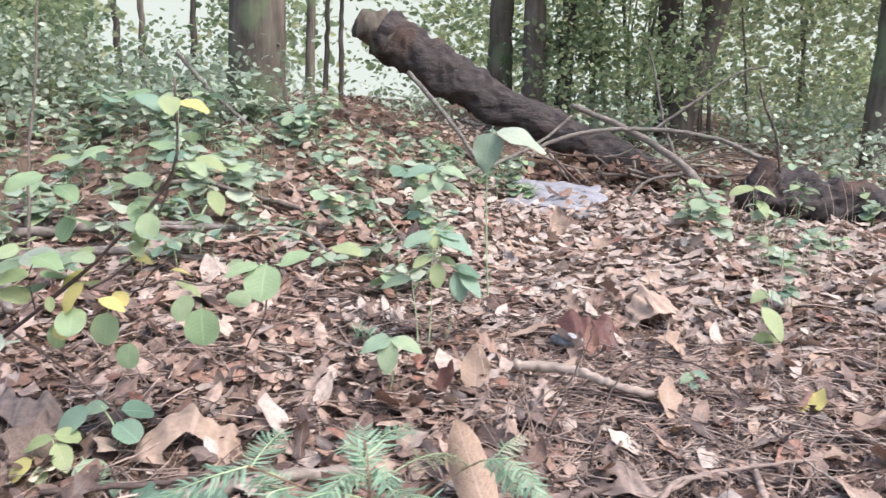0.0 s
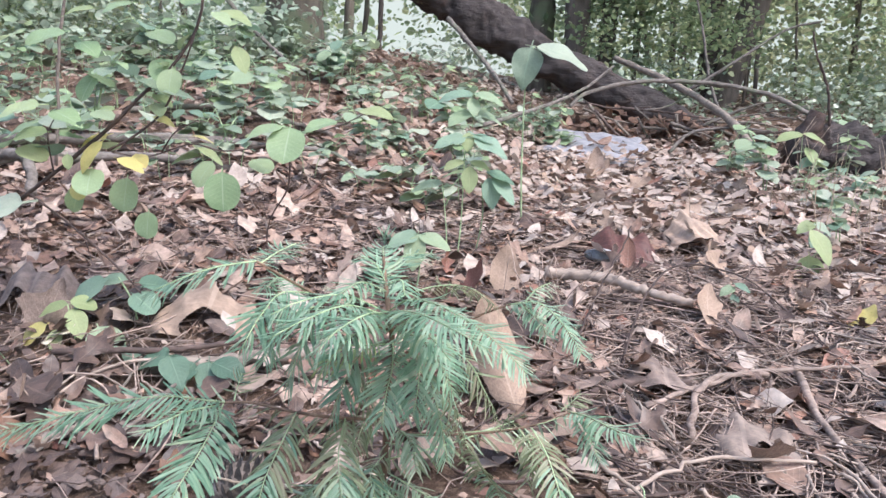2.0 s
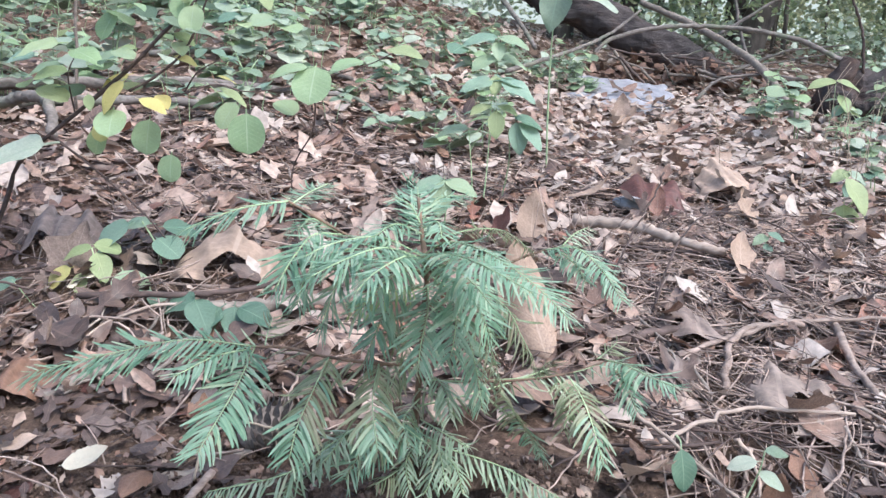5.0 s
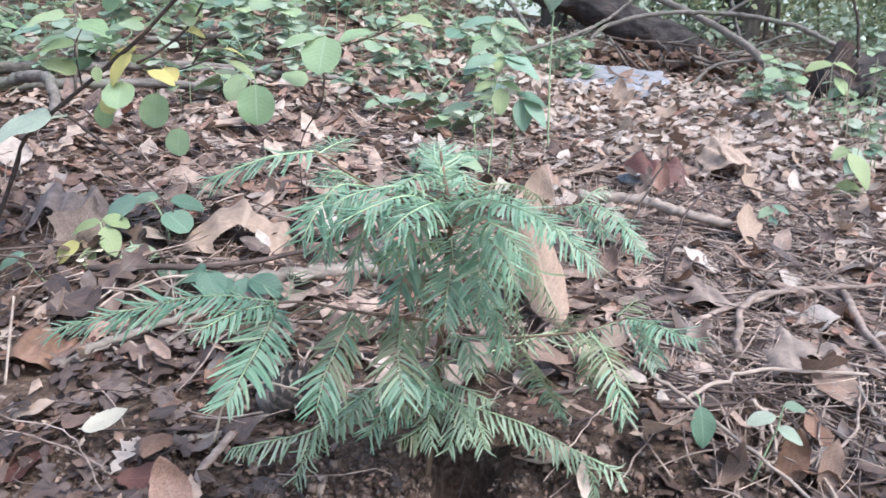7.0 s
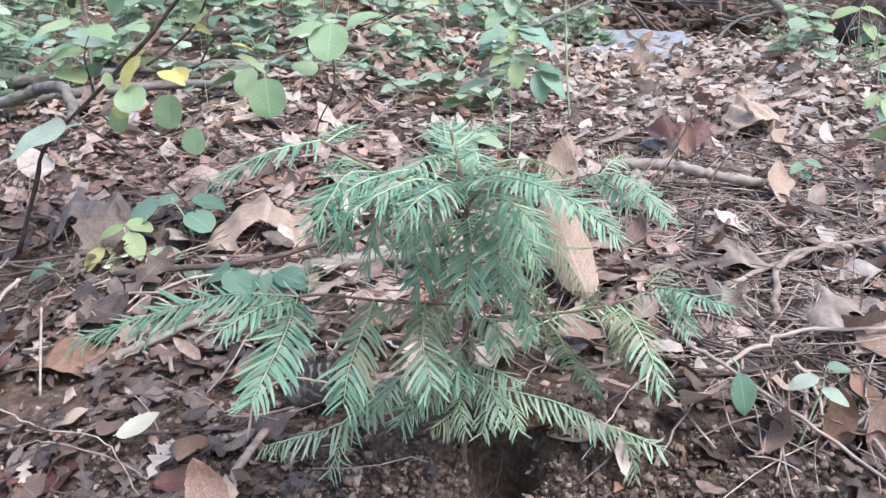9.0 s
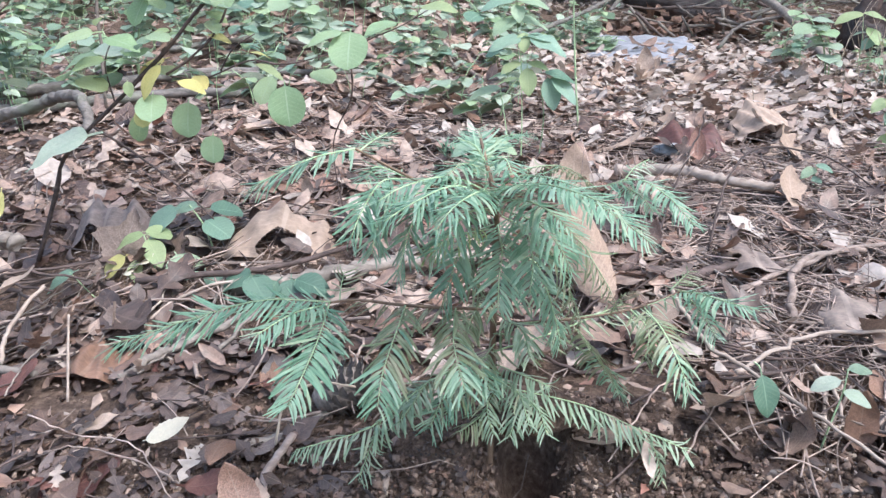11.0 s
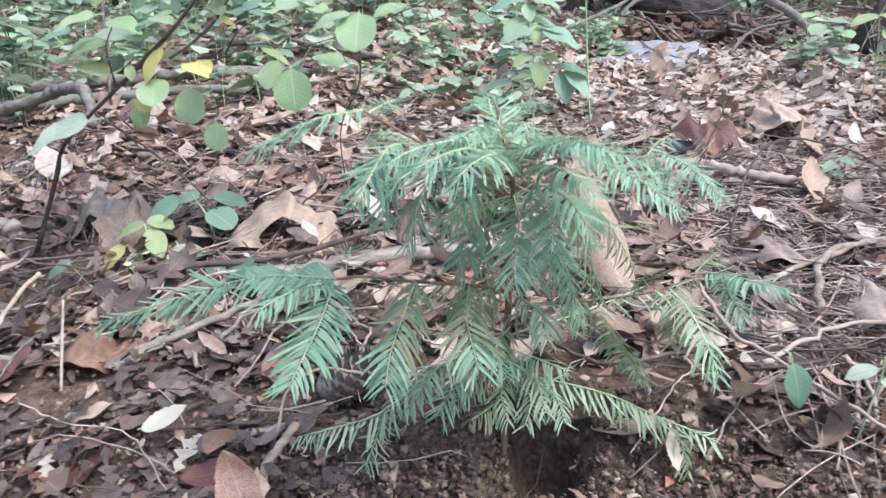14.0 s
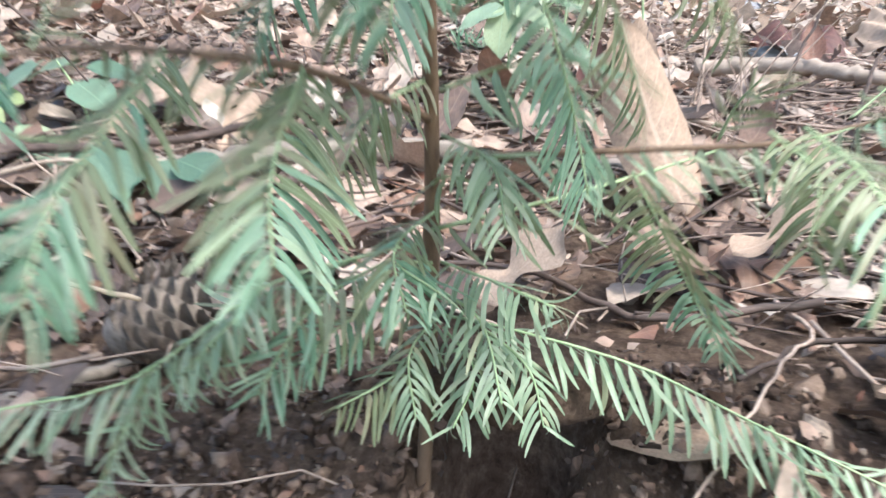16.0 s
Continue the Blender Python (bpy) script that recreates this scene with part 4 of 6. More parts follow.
for k in range(60):
    x, y = 0.25 + 1.3 * rng.rand(), 2.0 + 2.6 * rng.rand()
    if covered(x, y):
        continue
    ob = new("fallen_leaf", tan_meshes[k % 8])
    ob.matrix_basis = lying(x, y, 0.08 + 0.10 * rng.rand(), 0.25, 0.02 + 0.02 * rng.rand(), rng)
    tagged(ob, "pale tan fallen " + KINDS[k % 8] + " on the litter", "leaf", "fallen leaves on the ground")


def named_leaf(label, mat, spec, at, size, turn, pitch=0.0, bank=0.0, seed=0, name="fallen_leaf", lift=0.0):
    """A leaf that can be told apart: its tip points along turn (degrees), pitched up and banked."""
    ob = part(name, mesh_of(name, *fine_blade(*spec, seed=seed)), mat)
    ob.matrix_basis = pose(at[0], at[1], (at[2] if len(at) > 2 else gz(*at)) + lift, pitch, bank, turn) @ Matrix.Diagonal((size, size, size, 1))
    return tagged(ob, label, "leaf", "fallen leaves on the ground")


named_leaf("small cream-coloured oval leaf on dark soil", m_cream, ("oval", 0.46, 0.4, 0.5, 0.02, 0.06), (-0.565, 1.178, 0.045), 0.078, -68, 18, 26, 1)


def hollow_leaf(label, mat, m, width, height, hole, seed):
    """A big leaf, bowed forwards, with a lobed rim and a ragged opening low in the middle."""
    cols, rows = 64, 40
    a, c = np.meshgrid(np.linspace(-1, 1, cols), np.linspace(0, 1, rows))
    rim = 0.84 + 0.10 * np.cos(a * 6 + seed) + 0.04 * np.cos(a * 15 + 2 * seed)
    arch_top = np.sqrt(np.maximum(0.03, 1 - np.abs(a) ** 3)) * rim
    x, z = a * width / 2 * (1 + 0.05 * np.sin(9 * c)), c * arch_top * height
    y = -0.05 * np.cos(a * 1.4) * (1 - c) + 0.03 * c ** 2 + 0.006 * np.sin(11 * a + 5 * c) + 0.02 * a * a
    q = grid_quads(rows, cols)
    mid = lambda f: f.ravel()[q].mean(axis=1)
    keep = ((mid(a) - hole[0]) / (hole[1] + 0.05 * np.sin(8 * mid(c)))) ** 2 + ((mid(c) - hole[2]) / hole[3]) ** 2 > 1
    return tagged(part("fallen_leaf", mesh_of("fallen_leaf", np.stack([x, y, z], -1).reshape(-1, 3), q[keep], np.stack([(a + 1) / 2, c], -1).reshape(-1, 2)), mat, None, "", m), label, "leaf", "fallen leaves on the ground")


hollow_leaf("large tan oak leaf arched over a dark hollow", m_tan, pose(-0.545, 1.83, gz(-0.545, 1.8) + 0.0, -30, 8, 6), 0.25, 0.16, (0.08, 0.42, 0.2, 0.38), 1.0)
hollow_leaf("brown curled leaf with holes, leaning on litter", m_dull, pose(-1.01, 1.93, gz(-1.01, 1.9), -25, -4, 4), 0.22, 0.17, (-0.25, 0.4, 0.2, 0.34), 2.4)
named_leaf("brown lobed leaf standing in the litter", m_dull, ("lobed", 0.8, 0.6, 0.8, 0.05, 0.2), (-0.92, 1.78, 0.06), 0.2, 20, 55, 20, 12)
named_leaf("big beige leaf rolled and leaning behind the seedling", m_tan, ("oval", 0.46, 0.5, -2.2, 0.03, 0.0), (0.175, 1.640, 0.099), 0.25, 14, 50, -16, 15)
named_leaf("pale tan torn leaf beside a twig", m_tan, ("torn", 0.6, 0.6, 1.0, 0.06, 0), (0.2, 1.5, 0.10), 0.12, -70, 10, 0, 16)
hollow_leaf("reddish-brown curled leaf propped upright", m_red, pose(0.53, 2.67, gz(0.53, 2.64), -35, 6, -4), 0.26, 0.17, (0.6, 0.06, 0.6, 0.08), 3.1)
hollow_leaf("broad pale tan leaf facing up", m_tan, pose(0.84, 2.96, gz(0.84, 2.92) + 0.03, -45, -8, 10), 0.2, 0.18, (-0.7, 0.05, 0.5, 0.06), 0.3)
hollow_leaf("large grey-tan leaf with ragged holes", m_dull, pose(0.50, 1.80, gz(0.5, 1.76) + 0.01, -52, 4, -5), 0.21, 0.13, (-0.45, 0.13, 0.45, 0.14), 1.7)
hollow_leaf("large dull tan oak leaf, arched", m_dull, pose(0.62, 1.57, gz(0.6, 1.53) + 0.01, -48, -14, -12), 0.22, 0.14, (0.35, 0.22, 0.1, 0.33), 0.8)
hollow_leaf("dull brown leaf lying on soil", m_brown, pose(-0.77, 1.38, gz(-0.77, 1.36), -50, 10, 5), 0.15, 0.12, (0.8, 0.05, 0.5, 0.05), 2.0)
named_leaf("pale leaf rolled on the litter", m_tan, ("oval", 0.5, 0.3, -2.0, 0.02, 0), (0.82, 3.3, 0.25), 0.24, -85, 0, 0, 19)
named_leaf("tan leaf standing on its edge", m_tan, ("torn", 0.6, 0.6, 0.9, 0.05, 0.0), (0.68, 2.12, 0.16), 0.15, 15, 28, 20, 20)
named_leaf("dark brown lobed leaf on the litter", m_litter, ("lobed", 0.9, 0.5, 0.7, 0.06, 0.2), (0.62, 1.55, 0.08), 0.11, 190, 30, 0, 23)
named_leaf("orange-brown leaf lying on soil", m_red, ("oval", 0.6, 0.6, 0.8, 0.05, 0.1), (-0.9, 1.3, 0.04), 0.1, -30, 10, 0, 25)
named_leaf("tan leaf lying flat under the low spray", m_dull, ("torn", 0.8, 0.4, 0.5, 0.03, 0), (-0.44, 1.2, 0.012), 0.08, -80, 4, 0, 26)
named_leaf("long flat tan leaf on the litter", m_tan, ("oval", 0.45, 0.4, 0.9, 0.03, 0.1), (-0.98, 2.73, 0.28), 0.28, -88, 4, 5, 27)
named_leaf("brown pointed leaf standing upright", m_brown, ("oval", 0.5, 0.7, 1.0, 0.05, 0.1), (0.51, 1.26, 0.01), 0.1, -10, 65, 0, 28)
named_leaf("brown leaf leaning in the soil", m_litter, ("oval", 0.5, 0.6, 1.2, 0.05, 0.1), (0.56, 1.25, 0.01), 0.09, 10, 60, 10, 29)
named_leaf("white flake of leaf on the litter", m_cream, ("torn", 0.7, 0.5, 0.6, 0.08, 0), (-0.87, 1.74, 0.12), 0.08, -60, 12, 0, 30)
named_leaf("pale green-grey leaf lying on soil", m_tan, ("oval", 0.7, 0.4, 0.7, 0.05, 0), (-0.7, 1.22, 0.03), 0.07, -70, 8, 0, 31)
named_leaf("rusty leaf on the soil", m_red, ("torn", 0.8, 0.4, 0.6, 0.06, 0), (-0.68, 1.07, 0.0), 0.12, -50, 6, 0, 32)
named_leaf("brown hooded leaf on the litter", m_litter, ("oval", 0.7, -1.2, 1.6, 0.03, 0), (-0.42, 3.15, 0.26), 0.2, -70, 40, 0, 33)
named_leaf("dark curled leaf standing upright", m_litter, ("oval", 0.6, 0.8, 2.2, 0.06, 0), (0.66, 4.55, 0.25), 0.2, 10, 60, 0, 34)
named_leaf("yellow fallen leaf on twigs", m_yellow, ("oval", 0.6, 0.5, 0.6, 0.04, 0.1), (1.05, 2.2, 0.16), 0.13, -60, 18, -10, 35)
named_leaf("pale tan leaf among straws", m_tan, ("lobed", 0.7, 0.5, 0.5, 0.06, 0.1), (1.12, 2.12, 0.15), 0.15, -80, 12, 0, 36)
named_leaf("tan leaf lying under a drooping spray", m_tan, ("lobed", 0.8, 0.7, 0.9, 0.06, 0.1), (0.28, 1.3, 0.06), 0.13, -150, 20, 0, 37)
named_leaf("pinkish tan leaf behind the stem", m_tan, ("torn", 0.8, 0.5, 0.7, 0.06, 0), (-0.03, 1.4, 0.07), 0.11, -60, 25, 0, 38)
named_leaf("tan leaf pressed to the soil at the foot", m_tan, ("oval", 0.5, 0.3, 0.7, 0.03, 0), (0.08, 1.23, 0.04), 0.12, -110, 8, 0, 39)
named_leaf("upright tan leaf between stalks", m_tan, ("oval", 0.55, 0.5, 0.6, 0.04, 0.1), (0.15, 2.3, 0.15), 0.16, 10, 70, 0, 40)
named_leaf("orange-tan curled leaf between stalks", m_red, ("lobed", 0.8, 0.9, 1.0, 0.04, 0), (0.02, 2.25, 0.16), 0.13, -60, 30, 0, 41)

brown_meshes, red_meshes = [], []
for me in leaf_meshes:
    for store, mat_ in ((brown_meshes, m_brown), (red_meshes, m_red)):
        store.append(me.copy())
        store[-1].materials[0] = mat_
for k in range(64):
    if k < 40:
        x, y = -1.1 + 0.75 * rng.rand(), 0.98 + 0.55 * rng.rand()
    else:
        x, y = 0.3 + 0.6 * rng.rand(), 1.05 + 0.5 * rng.rand()
    if covered(x, y) or bare(x, y) > 0.45:
        continue
    i = rng.randint(len(leaf_meshes))
    ob = new("fallen_leaf", (red_meshes if k % 5 == 0 else brown_meshes)[i])
    ob.matrix_basis = lying(x, y, 0.05 + 0.06 * rng.rand(), 0.3, 0.012 + 0.02 * rng.rand(), rng)
    tagged(ob, ("reddish" if k % 5 == 0 else "dark") + " brown fallen " + KINDS[i] + " on the soil", "leaf", "fallen leaves on the ground")

# ---- sticks and twigs on the ground ----


def stick(label, points, r0, r1, mat, name="stick", sides=9, category="stick", seed=0, group="sticks on the ground", wobble=0.006):
    path = spline(points, max(14, (9 if r0 > 0.012 else 5) * len(points)))
    r = np.random.RandomState(seed)
    if len(path) > 4:
        path[1:-1] += r.randn(len(path) - 2, 3) * wobble * 0.35
    for q in path:
        q[2] = max(q[2], gz(q[0], q[1]) + 0.7 * min(r0, r1))
    return thing(name, label, category, piece=tube(path, (r0, r1), sides, 0.07 if r0 > 0.012 else 0.05, 0.1 if r0 > 0.012 else 0.18, seed), mat=mat, group=group)


stick("thick pale tan stick with a knot, lying on leaves", [(0.27, 2.42, 0.21), (0.43, 2.36, 0.22), (0.53, 2.28, 0.21), (0.65, 2.22, 0.20)], 0.017, 0.011, m_twig_pale, seed=1, sides=12)
stick("grey-brown stick lying on the soil", [(-0.70, 1.36, 0.055), (-0.63, 1.44, 0.08), (-0.5, 1.56, 0.11)], 0.009, 0.006, m_stick_grey, seed=2)
stick("thin side stick leaning off a grey stick", [(-0.56, 1.42, 0.06), (-0.53, 1.48, 0.09), (-0.49, 1.55, 0.13)], 0.005, 0.003, m_stick_grey, seed=3)
stick("thin brown root-like stick on bare soil", [(-0.46, 1.205, 0.015), (-0.372, 1.236, 0.024), (-0.29, 1.307, 0.04), (-0.2, 1.36, 0.05)], 0.008, 0.004, m_stick_grey, seed=4)
stick("short pale stick stuck in the soil", [(-0.36, 1.05, -0.01), (-0.367, 1.15, 0.015), (-0.345, 1.215, 0.04)], 0.0075, 0.006, m_stick, seed=5)
stick("long dark twig lying across leaves", [(-0.80, 1.66, 0.13), (-0.582, 1.70, 0.14), (-0.471, 1.74, 0.15), (-0.3, 1.8, 0.19)], 0.007, 0.005, m_stick_dark, seed=6)
stick("thick grey branch half hidden by the seedling", [(-0.62, 1.70, 0.10), (-0.462, 1.72, 0.115), (-0.303, 1.778, 0.13), (-0.1, 1.84, 0.13)], 0.018, 0.014, m_stick_grey, seed=7, sides=12)
stick("pale straw standing on end", [(-0.76, 1.3, 0.04), (-0.765, 1.33, 0.11), (-0.77, 1.36, 0.175)], 0.0022, 0.002, m_twig_pale, seed=8, wobble=0.0)
stick("bent pale twig with a forked end", [(0.258, 1.455, 0.195), (0.285, 1.42, 0.15), (0.32, 1.385, 0.115), (0.372, 1.35, 0.095), (0.46, 1.24, 0.06), (0.55, 1.1, 0.03), (0.62, 1.0, 0.0)], 0.0038, 0.0022, m_twig_pale, seed=9, wobble=0.004)
stick("thin tan twig over the litter", [(0.36, 1.40, 0.07), (0.45, 1.46, 0.09), (0.539, 1.502, 0.10), (0.72, 1.52, 0.10)], 0.0042, 0.003, m_twig_pale, seed=10)
stick("grey twig over the litter", [(0.44, 1.70, 0.11), (0.659, 1.84, 0.14), (0.84, 1.91, 0.15), (1.0, 1.95, 0.15)], 0.006, 0.004, m_stick, seed=11)
stick("knobbly bent stick among straws", [(0.52, 1.62, 0.08), (0.55, 1.74, 0.12), (0.62, 1.83, 0.14), (0.74, 1.87, 0.14)], 0.008, 0.006, m_stick, seed=12)
stick("long pale twig curving downhill", [(0.87, 2.1, 0.15), (0.809, 1.842, 0.13), (0.802, 1.647, 0.10), (0.823, 1.45, 0.075), (0.86, 1.2, 0.03)], 0.009, 0.006, m_stick, seed=13)
stick("dark stick under the litter", [(0.3, 1.72, 0.10), (0.42, 1.8, 0.12), (0.56, 1.83, 0.12)], 0.012, 0.009, m_stick_dark, seed=14)
stick("dead grey branch lying on the bank", [(-2.1, 3.1, 0.38), (-1.832, 3.135, 0.40), (-1.672, 3.255, 0.41), (-1.19, 3.45, 0.43), (-0.9, 3.55, 0.41)], 0.026, 0.016, m_branch, "branch", 12, "branch", 15)
stick("second dead grey branch on the bank", [(-2.0, 2.75, 0.34), (-1.508, 3.0, 0.37), (-1.17, 3.1, 0.38), (-0.8, 3.15, 0.34)], 0.022, 0.013, m_branch, "branch", 12, "branch", 16)
stick("thin branch further up the bank", [(-1.7, 3.99, 0.5), (-1.312, 4.2, 0.54), (-1.0, 4.1, 0.5), (-0.7, 4.0, 0.45)], 0.016, 0.01, m_branch, "branch", 9, "branch", 17)
stick("hooked grey branch on the litter", [(-1.960, 2.600, 0.323), (-1.676, 2.550, 0.366), (-1.523, 2.500, 0.394), (-1.393, 2.450, 0.432), (-1.291, 2.400, 0.442), (-1.241, 2.350, 0.408), (-1.213, 2.300, 0.348)], 0.019, 0.014, m_branch, "branch", 12, "branch", 18)
stick("brown branch under the leafy twig", [(-1.3, 3.4, 0.42), (-0.881, 3.5, 0.42), (-0.625, 3.6, 0.40), (-0.46, 3.4, 0.35)], 0.013, 0.009, m_branch, "branch", 9, "branch", 19)
stick("pale crooked stick between plants", [(-0.43, 4.75, 0.48), (-0.36, 4.4, 0.45), (-0.297, 4.2, 0.40), (-0.151, 3.775, 0.33)], 0.011, 0.008, m_stick, seed=20)
stick("pale stick poking through litter", [(-0.7, 4.3, 0.47), (-0.5, 4.35, 0.50), (-0.38, 4.2, 0.46), (-0.3, 4.0, 0.38)], 0.01, 0.007, m_stick, seed=21)
rng = np.random.RandomState(21)
for k in range(150):
    x, y = (-1.3 + 2.7 * rng.rand(), 1.0 + 2.0 * rng.rand()) if k < 45 else (0.25 + 0.9 * rng.rand(), 1.3 + 1.1 * rng.rand()) if k < 115 else (-1.2 + 0.8 * rng.rand(), 1.05 + 1.2 * rng.rand())
    if bare(x, y) > 0.3:
        continue
    ln, a = 0.14 + 0.32 * rng.rand(), rng.rand() * 6.283
    pts = []
    for f in (0, 0.33, 0.66, 1):
        px, py = x + math.cos(a) * ln * f + 0.02 * rng.randn(), y + math.sin(a) * ln * f * 0.8 + 0.02 * rng.randn()
        pts.append((px, py, gz(px, py) + 0.022 + 0.02 * rng.rand()))
    r = (0.0018 + 0.0026 * rng.rand()) * (1.0 if k < 115 else 0.55)
    stick("thin dry twig lying on the litter", pts, r, r * 0.6, (m_stick, m_stick_grey, m_stick_dark, m_twig_pale if k < 115 else m_stick_dark)[k % 4], "twig", 6, "twig", 50 + k, "twigs on the ground", 0.004)
stick("dark arching bramble stalk", [(0.42, 1.9, 0.13), (0.5, 2.1, 0.25), (0.62, 2.25, 0.30), (0.8, 2.3, 0.26), (0.98, 2.2, 0.14)], 0.003, 0.002, m_stick_dark, "bramble_stalk", 6, "stalk", 130, "stalks")
stick("dark thin leaning stalk", [(0.3, 1.9, 0.11), (0.36, 2.05, 0.22), (0.43, 2.15, 0.34), (0.46, 2.2, 0.40)], 0.003, 0.002, m_stick_dark, "bramble_stalk", 6, "stalk", 131, "stalks")
stick("looped thin stalk hanging from a twig", [(0.34, 1.3, 0.10), (0.35, 1.24, 0.05), (0.385, 1.22, 0.025), (0.41, 1.24, 0.05), (0.40, 1.26, 0.09)], 0.0014, 0.001, m_stick, "vine", 6, "vine", 132, "stalks", 0.001)
stick("thin pale root arching over soil", [(-0.37, 1.2, 0.03), (-0.35, 1.2, 0.10), (-0.30, 1.2, 0.135), (-0.24, 1.2, 0.13)], 0.0022, 0.0016, m_straw, "root", 6, "root", 133, "stalks", 0.001)

stick("short grey stub of a broken branch", [(-1.161, 1.600, 0.247), (-1.077, 1.600, 0.241), (-0.990, 1.580, 0.235)], 0.02, 0.017, m_stick_grey, "branch", 12, "branch", 60)
stick("pale bent twig rising out of the litter", [(-0.942, 1.400, 0.060), (-0.944, 1.430, 0.103), (-0.922, 1.470, 0.149), (-0.898, 1.500, 0.176)], 0.0045, 0.0035, m_twig_pale, seed=61, wobble=0.002)
stick("pale dead stick lying on dark leaves", [(-1.014, 1.390, 0.061), (-0.941, 1.380, 0.062), (-0.851, 1.360, 0.060)], 0.009, 0.007, m_stick_grey, seed=62)
named_leaf("broad pale tan leaf beside a dark hollow", m_tan, ("oval", 0.75, 0.5, 0.6, 0.03, 0.1), (-1.008, 1.460, 0.153), 0.13, -75, 18, 0, 44)
named_leaf("narrow yellow leaf hanging at a dark hollow", m_yellow, ("oval", 0.4, 0.5, 0.5, 0.03, 0.1), (-1.033, 1.620, 0.333), 0.08, 170, -70, 0, 45)
sa, sb = np.meshgrid(np.linspace(0, 2 * math.pi, 25)[:-1], np.linspace(0.02, math.pi - 0.02, 14))
stone = np.stack([0.06 * np.cos(sa) * np.sin(sb), 0.045 * np.sin(sa) * np.sin(sb), 0.022 * np.cos(sb)], -1).reshape(-1, 3)
stone *= np.array([[1 + 0.25 * noise.noise(Vector(p * 30))] for p in stone])
thing("stone", "small flat grey stone half under leaves", "stone", (0.469, 2.660, gz(0.469, 2.660) + 0.03), piece=(stone, grid_quads(14, 24, True), np.zeros((len(stone), 2))), mat=m_stone)

# weathered cone on the soil: a core and overlapping scales
cone = thing("seed_cone", "weathered grey-brown woody cone lying on soil", "cone", m=pose(-0.288, 1.315, 0.068, 0, 70, 20) @ Matrix.Scale(1.0, 4))
part("core", tube([(0, 0, -0.05), (0, 0, -0.035), (0, 0, -0.015), (0, 0, 0.01), (0, 0, 0.032), (0, 0, 0.046)], (0.012, 0.028, 0.034, 0.033, 0.024, 0.008), 18, 0.03), m_cone, cone)
scale_mesh = mesh_of("scale", *blade("oval", 0.026, 0.024, 5, 5, -0.8, 0.9, 0.03))
scale_mesh.materials.append(m_cone)
for k in range(70):
    f = k / 70
    r = 0.033 * math.sin(math.pi * (0.12 + 0.8 * f)) ** 0.6
    part("scale", scale_mesh, m_cone, cone, "", pose(0, 0, -0.045 + 0.085 * f, 0, 0, 137.5 * k) @ pose(0, r, 0, 55 + 10 * f, 0, 0))

for k in range(9):
    a = -0.5 + 0.3 * k
    stick("dark dead twig in a shaded hollow", [(-1.3 + 0.03 * k, 1.62 + 0.02 * k, gz(-1.3, 1.62) + 0.03), (-1.12 + 0.02 * math.sin(k), 1.68 + 0.03 * math.cos(2 * k), 0.09 + 0.015 * (k % 4)), (-0.95 + 0.05 * math.sin(3 * k), 1.6 + 0.25 * math.sin(a), 0.12)], 0.004, 0.0025, m_stick_dark, "twig", 6, "twig", 500 + k, "twigs on the ground", 0.006)

# ---- plants ----
soft = {}
for key, spec in {"round": ("round", 0.92, 0.35, 0.3, 0.015, 0.12), "ovate": ("oval", 0.62, 0.5, 0.4, 0.02, 0.15), "lobed": ("toothed", 0.74, 0.55, 0.3, 0.03, 0.2), "lance": ("oval", 0.36, 0.6, 0.4, 0.03, 0.1)}.items():
    for mk, mm in (("green", m_green), ("lime", m_lime), ("yellow", m_yellow), ("cover", m_cover), ("pale", m_pale), ("deep", m_deep)):
        sp = list(spec)
        sp[2] = -sp[2]
        me = mesh_of("leaf", *blade(sp[0], 1.0, sp[1], 20 if key == "lobed" else 12, 7, sp[2], sp[3], sp[4], 0.08, sp[5], 3))
        me.materials.append(mm)
        soft[key, mk] = me


soft_low = {}
for (key, mk), me in soft.items():
    w = {"round": ("round", 0.92), "ovate": ("oval", 0.62), "lobed": ("toothed", 0.74), "lance": ("oval", 0.36)}[key]
    soft_low[key, mk] = mesh_of("leaf", *blade(w[0], 1.0, w[1], 6, 3, -0.45, 0.35, 0.02, 0.08, 0, 3))
    soft_low[key, mk].materials.append(me.materials[0])


def leaf_on(plant, key, colour, at, size, turn, pitch, bank=0.0, small=False):
    """One leaf of a plant: its stalk at the point, its tip along turn (degrees), pitched down or up."""
    me = (soft_low if small else soft)[key, colour]
    bank = bank or -20 * math.sin(radians(turn))
    return part("leaf", me, None, plant, "", pose(at[0], at[1], at[2], pitch, bank, turn) @ Matrix.Diagonal((size, size, size, 1)))


shrub = thing("leafy_shrub", "small shrub with dark twigs and round green and yellow leaves", "shrub")
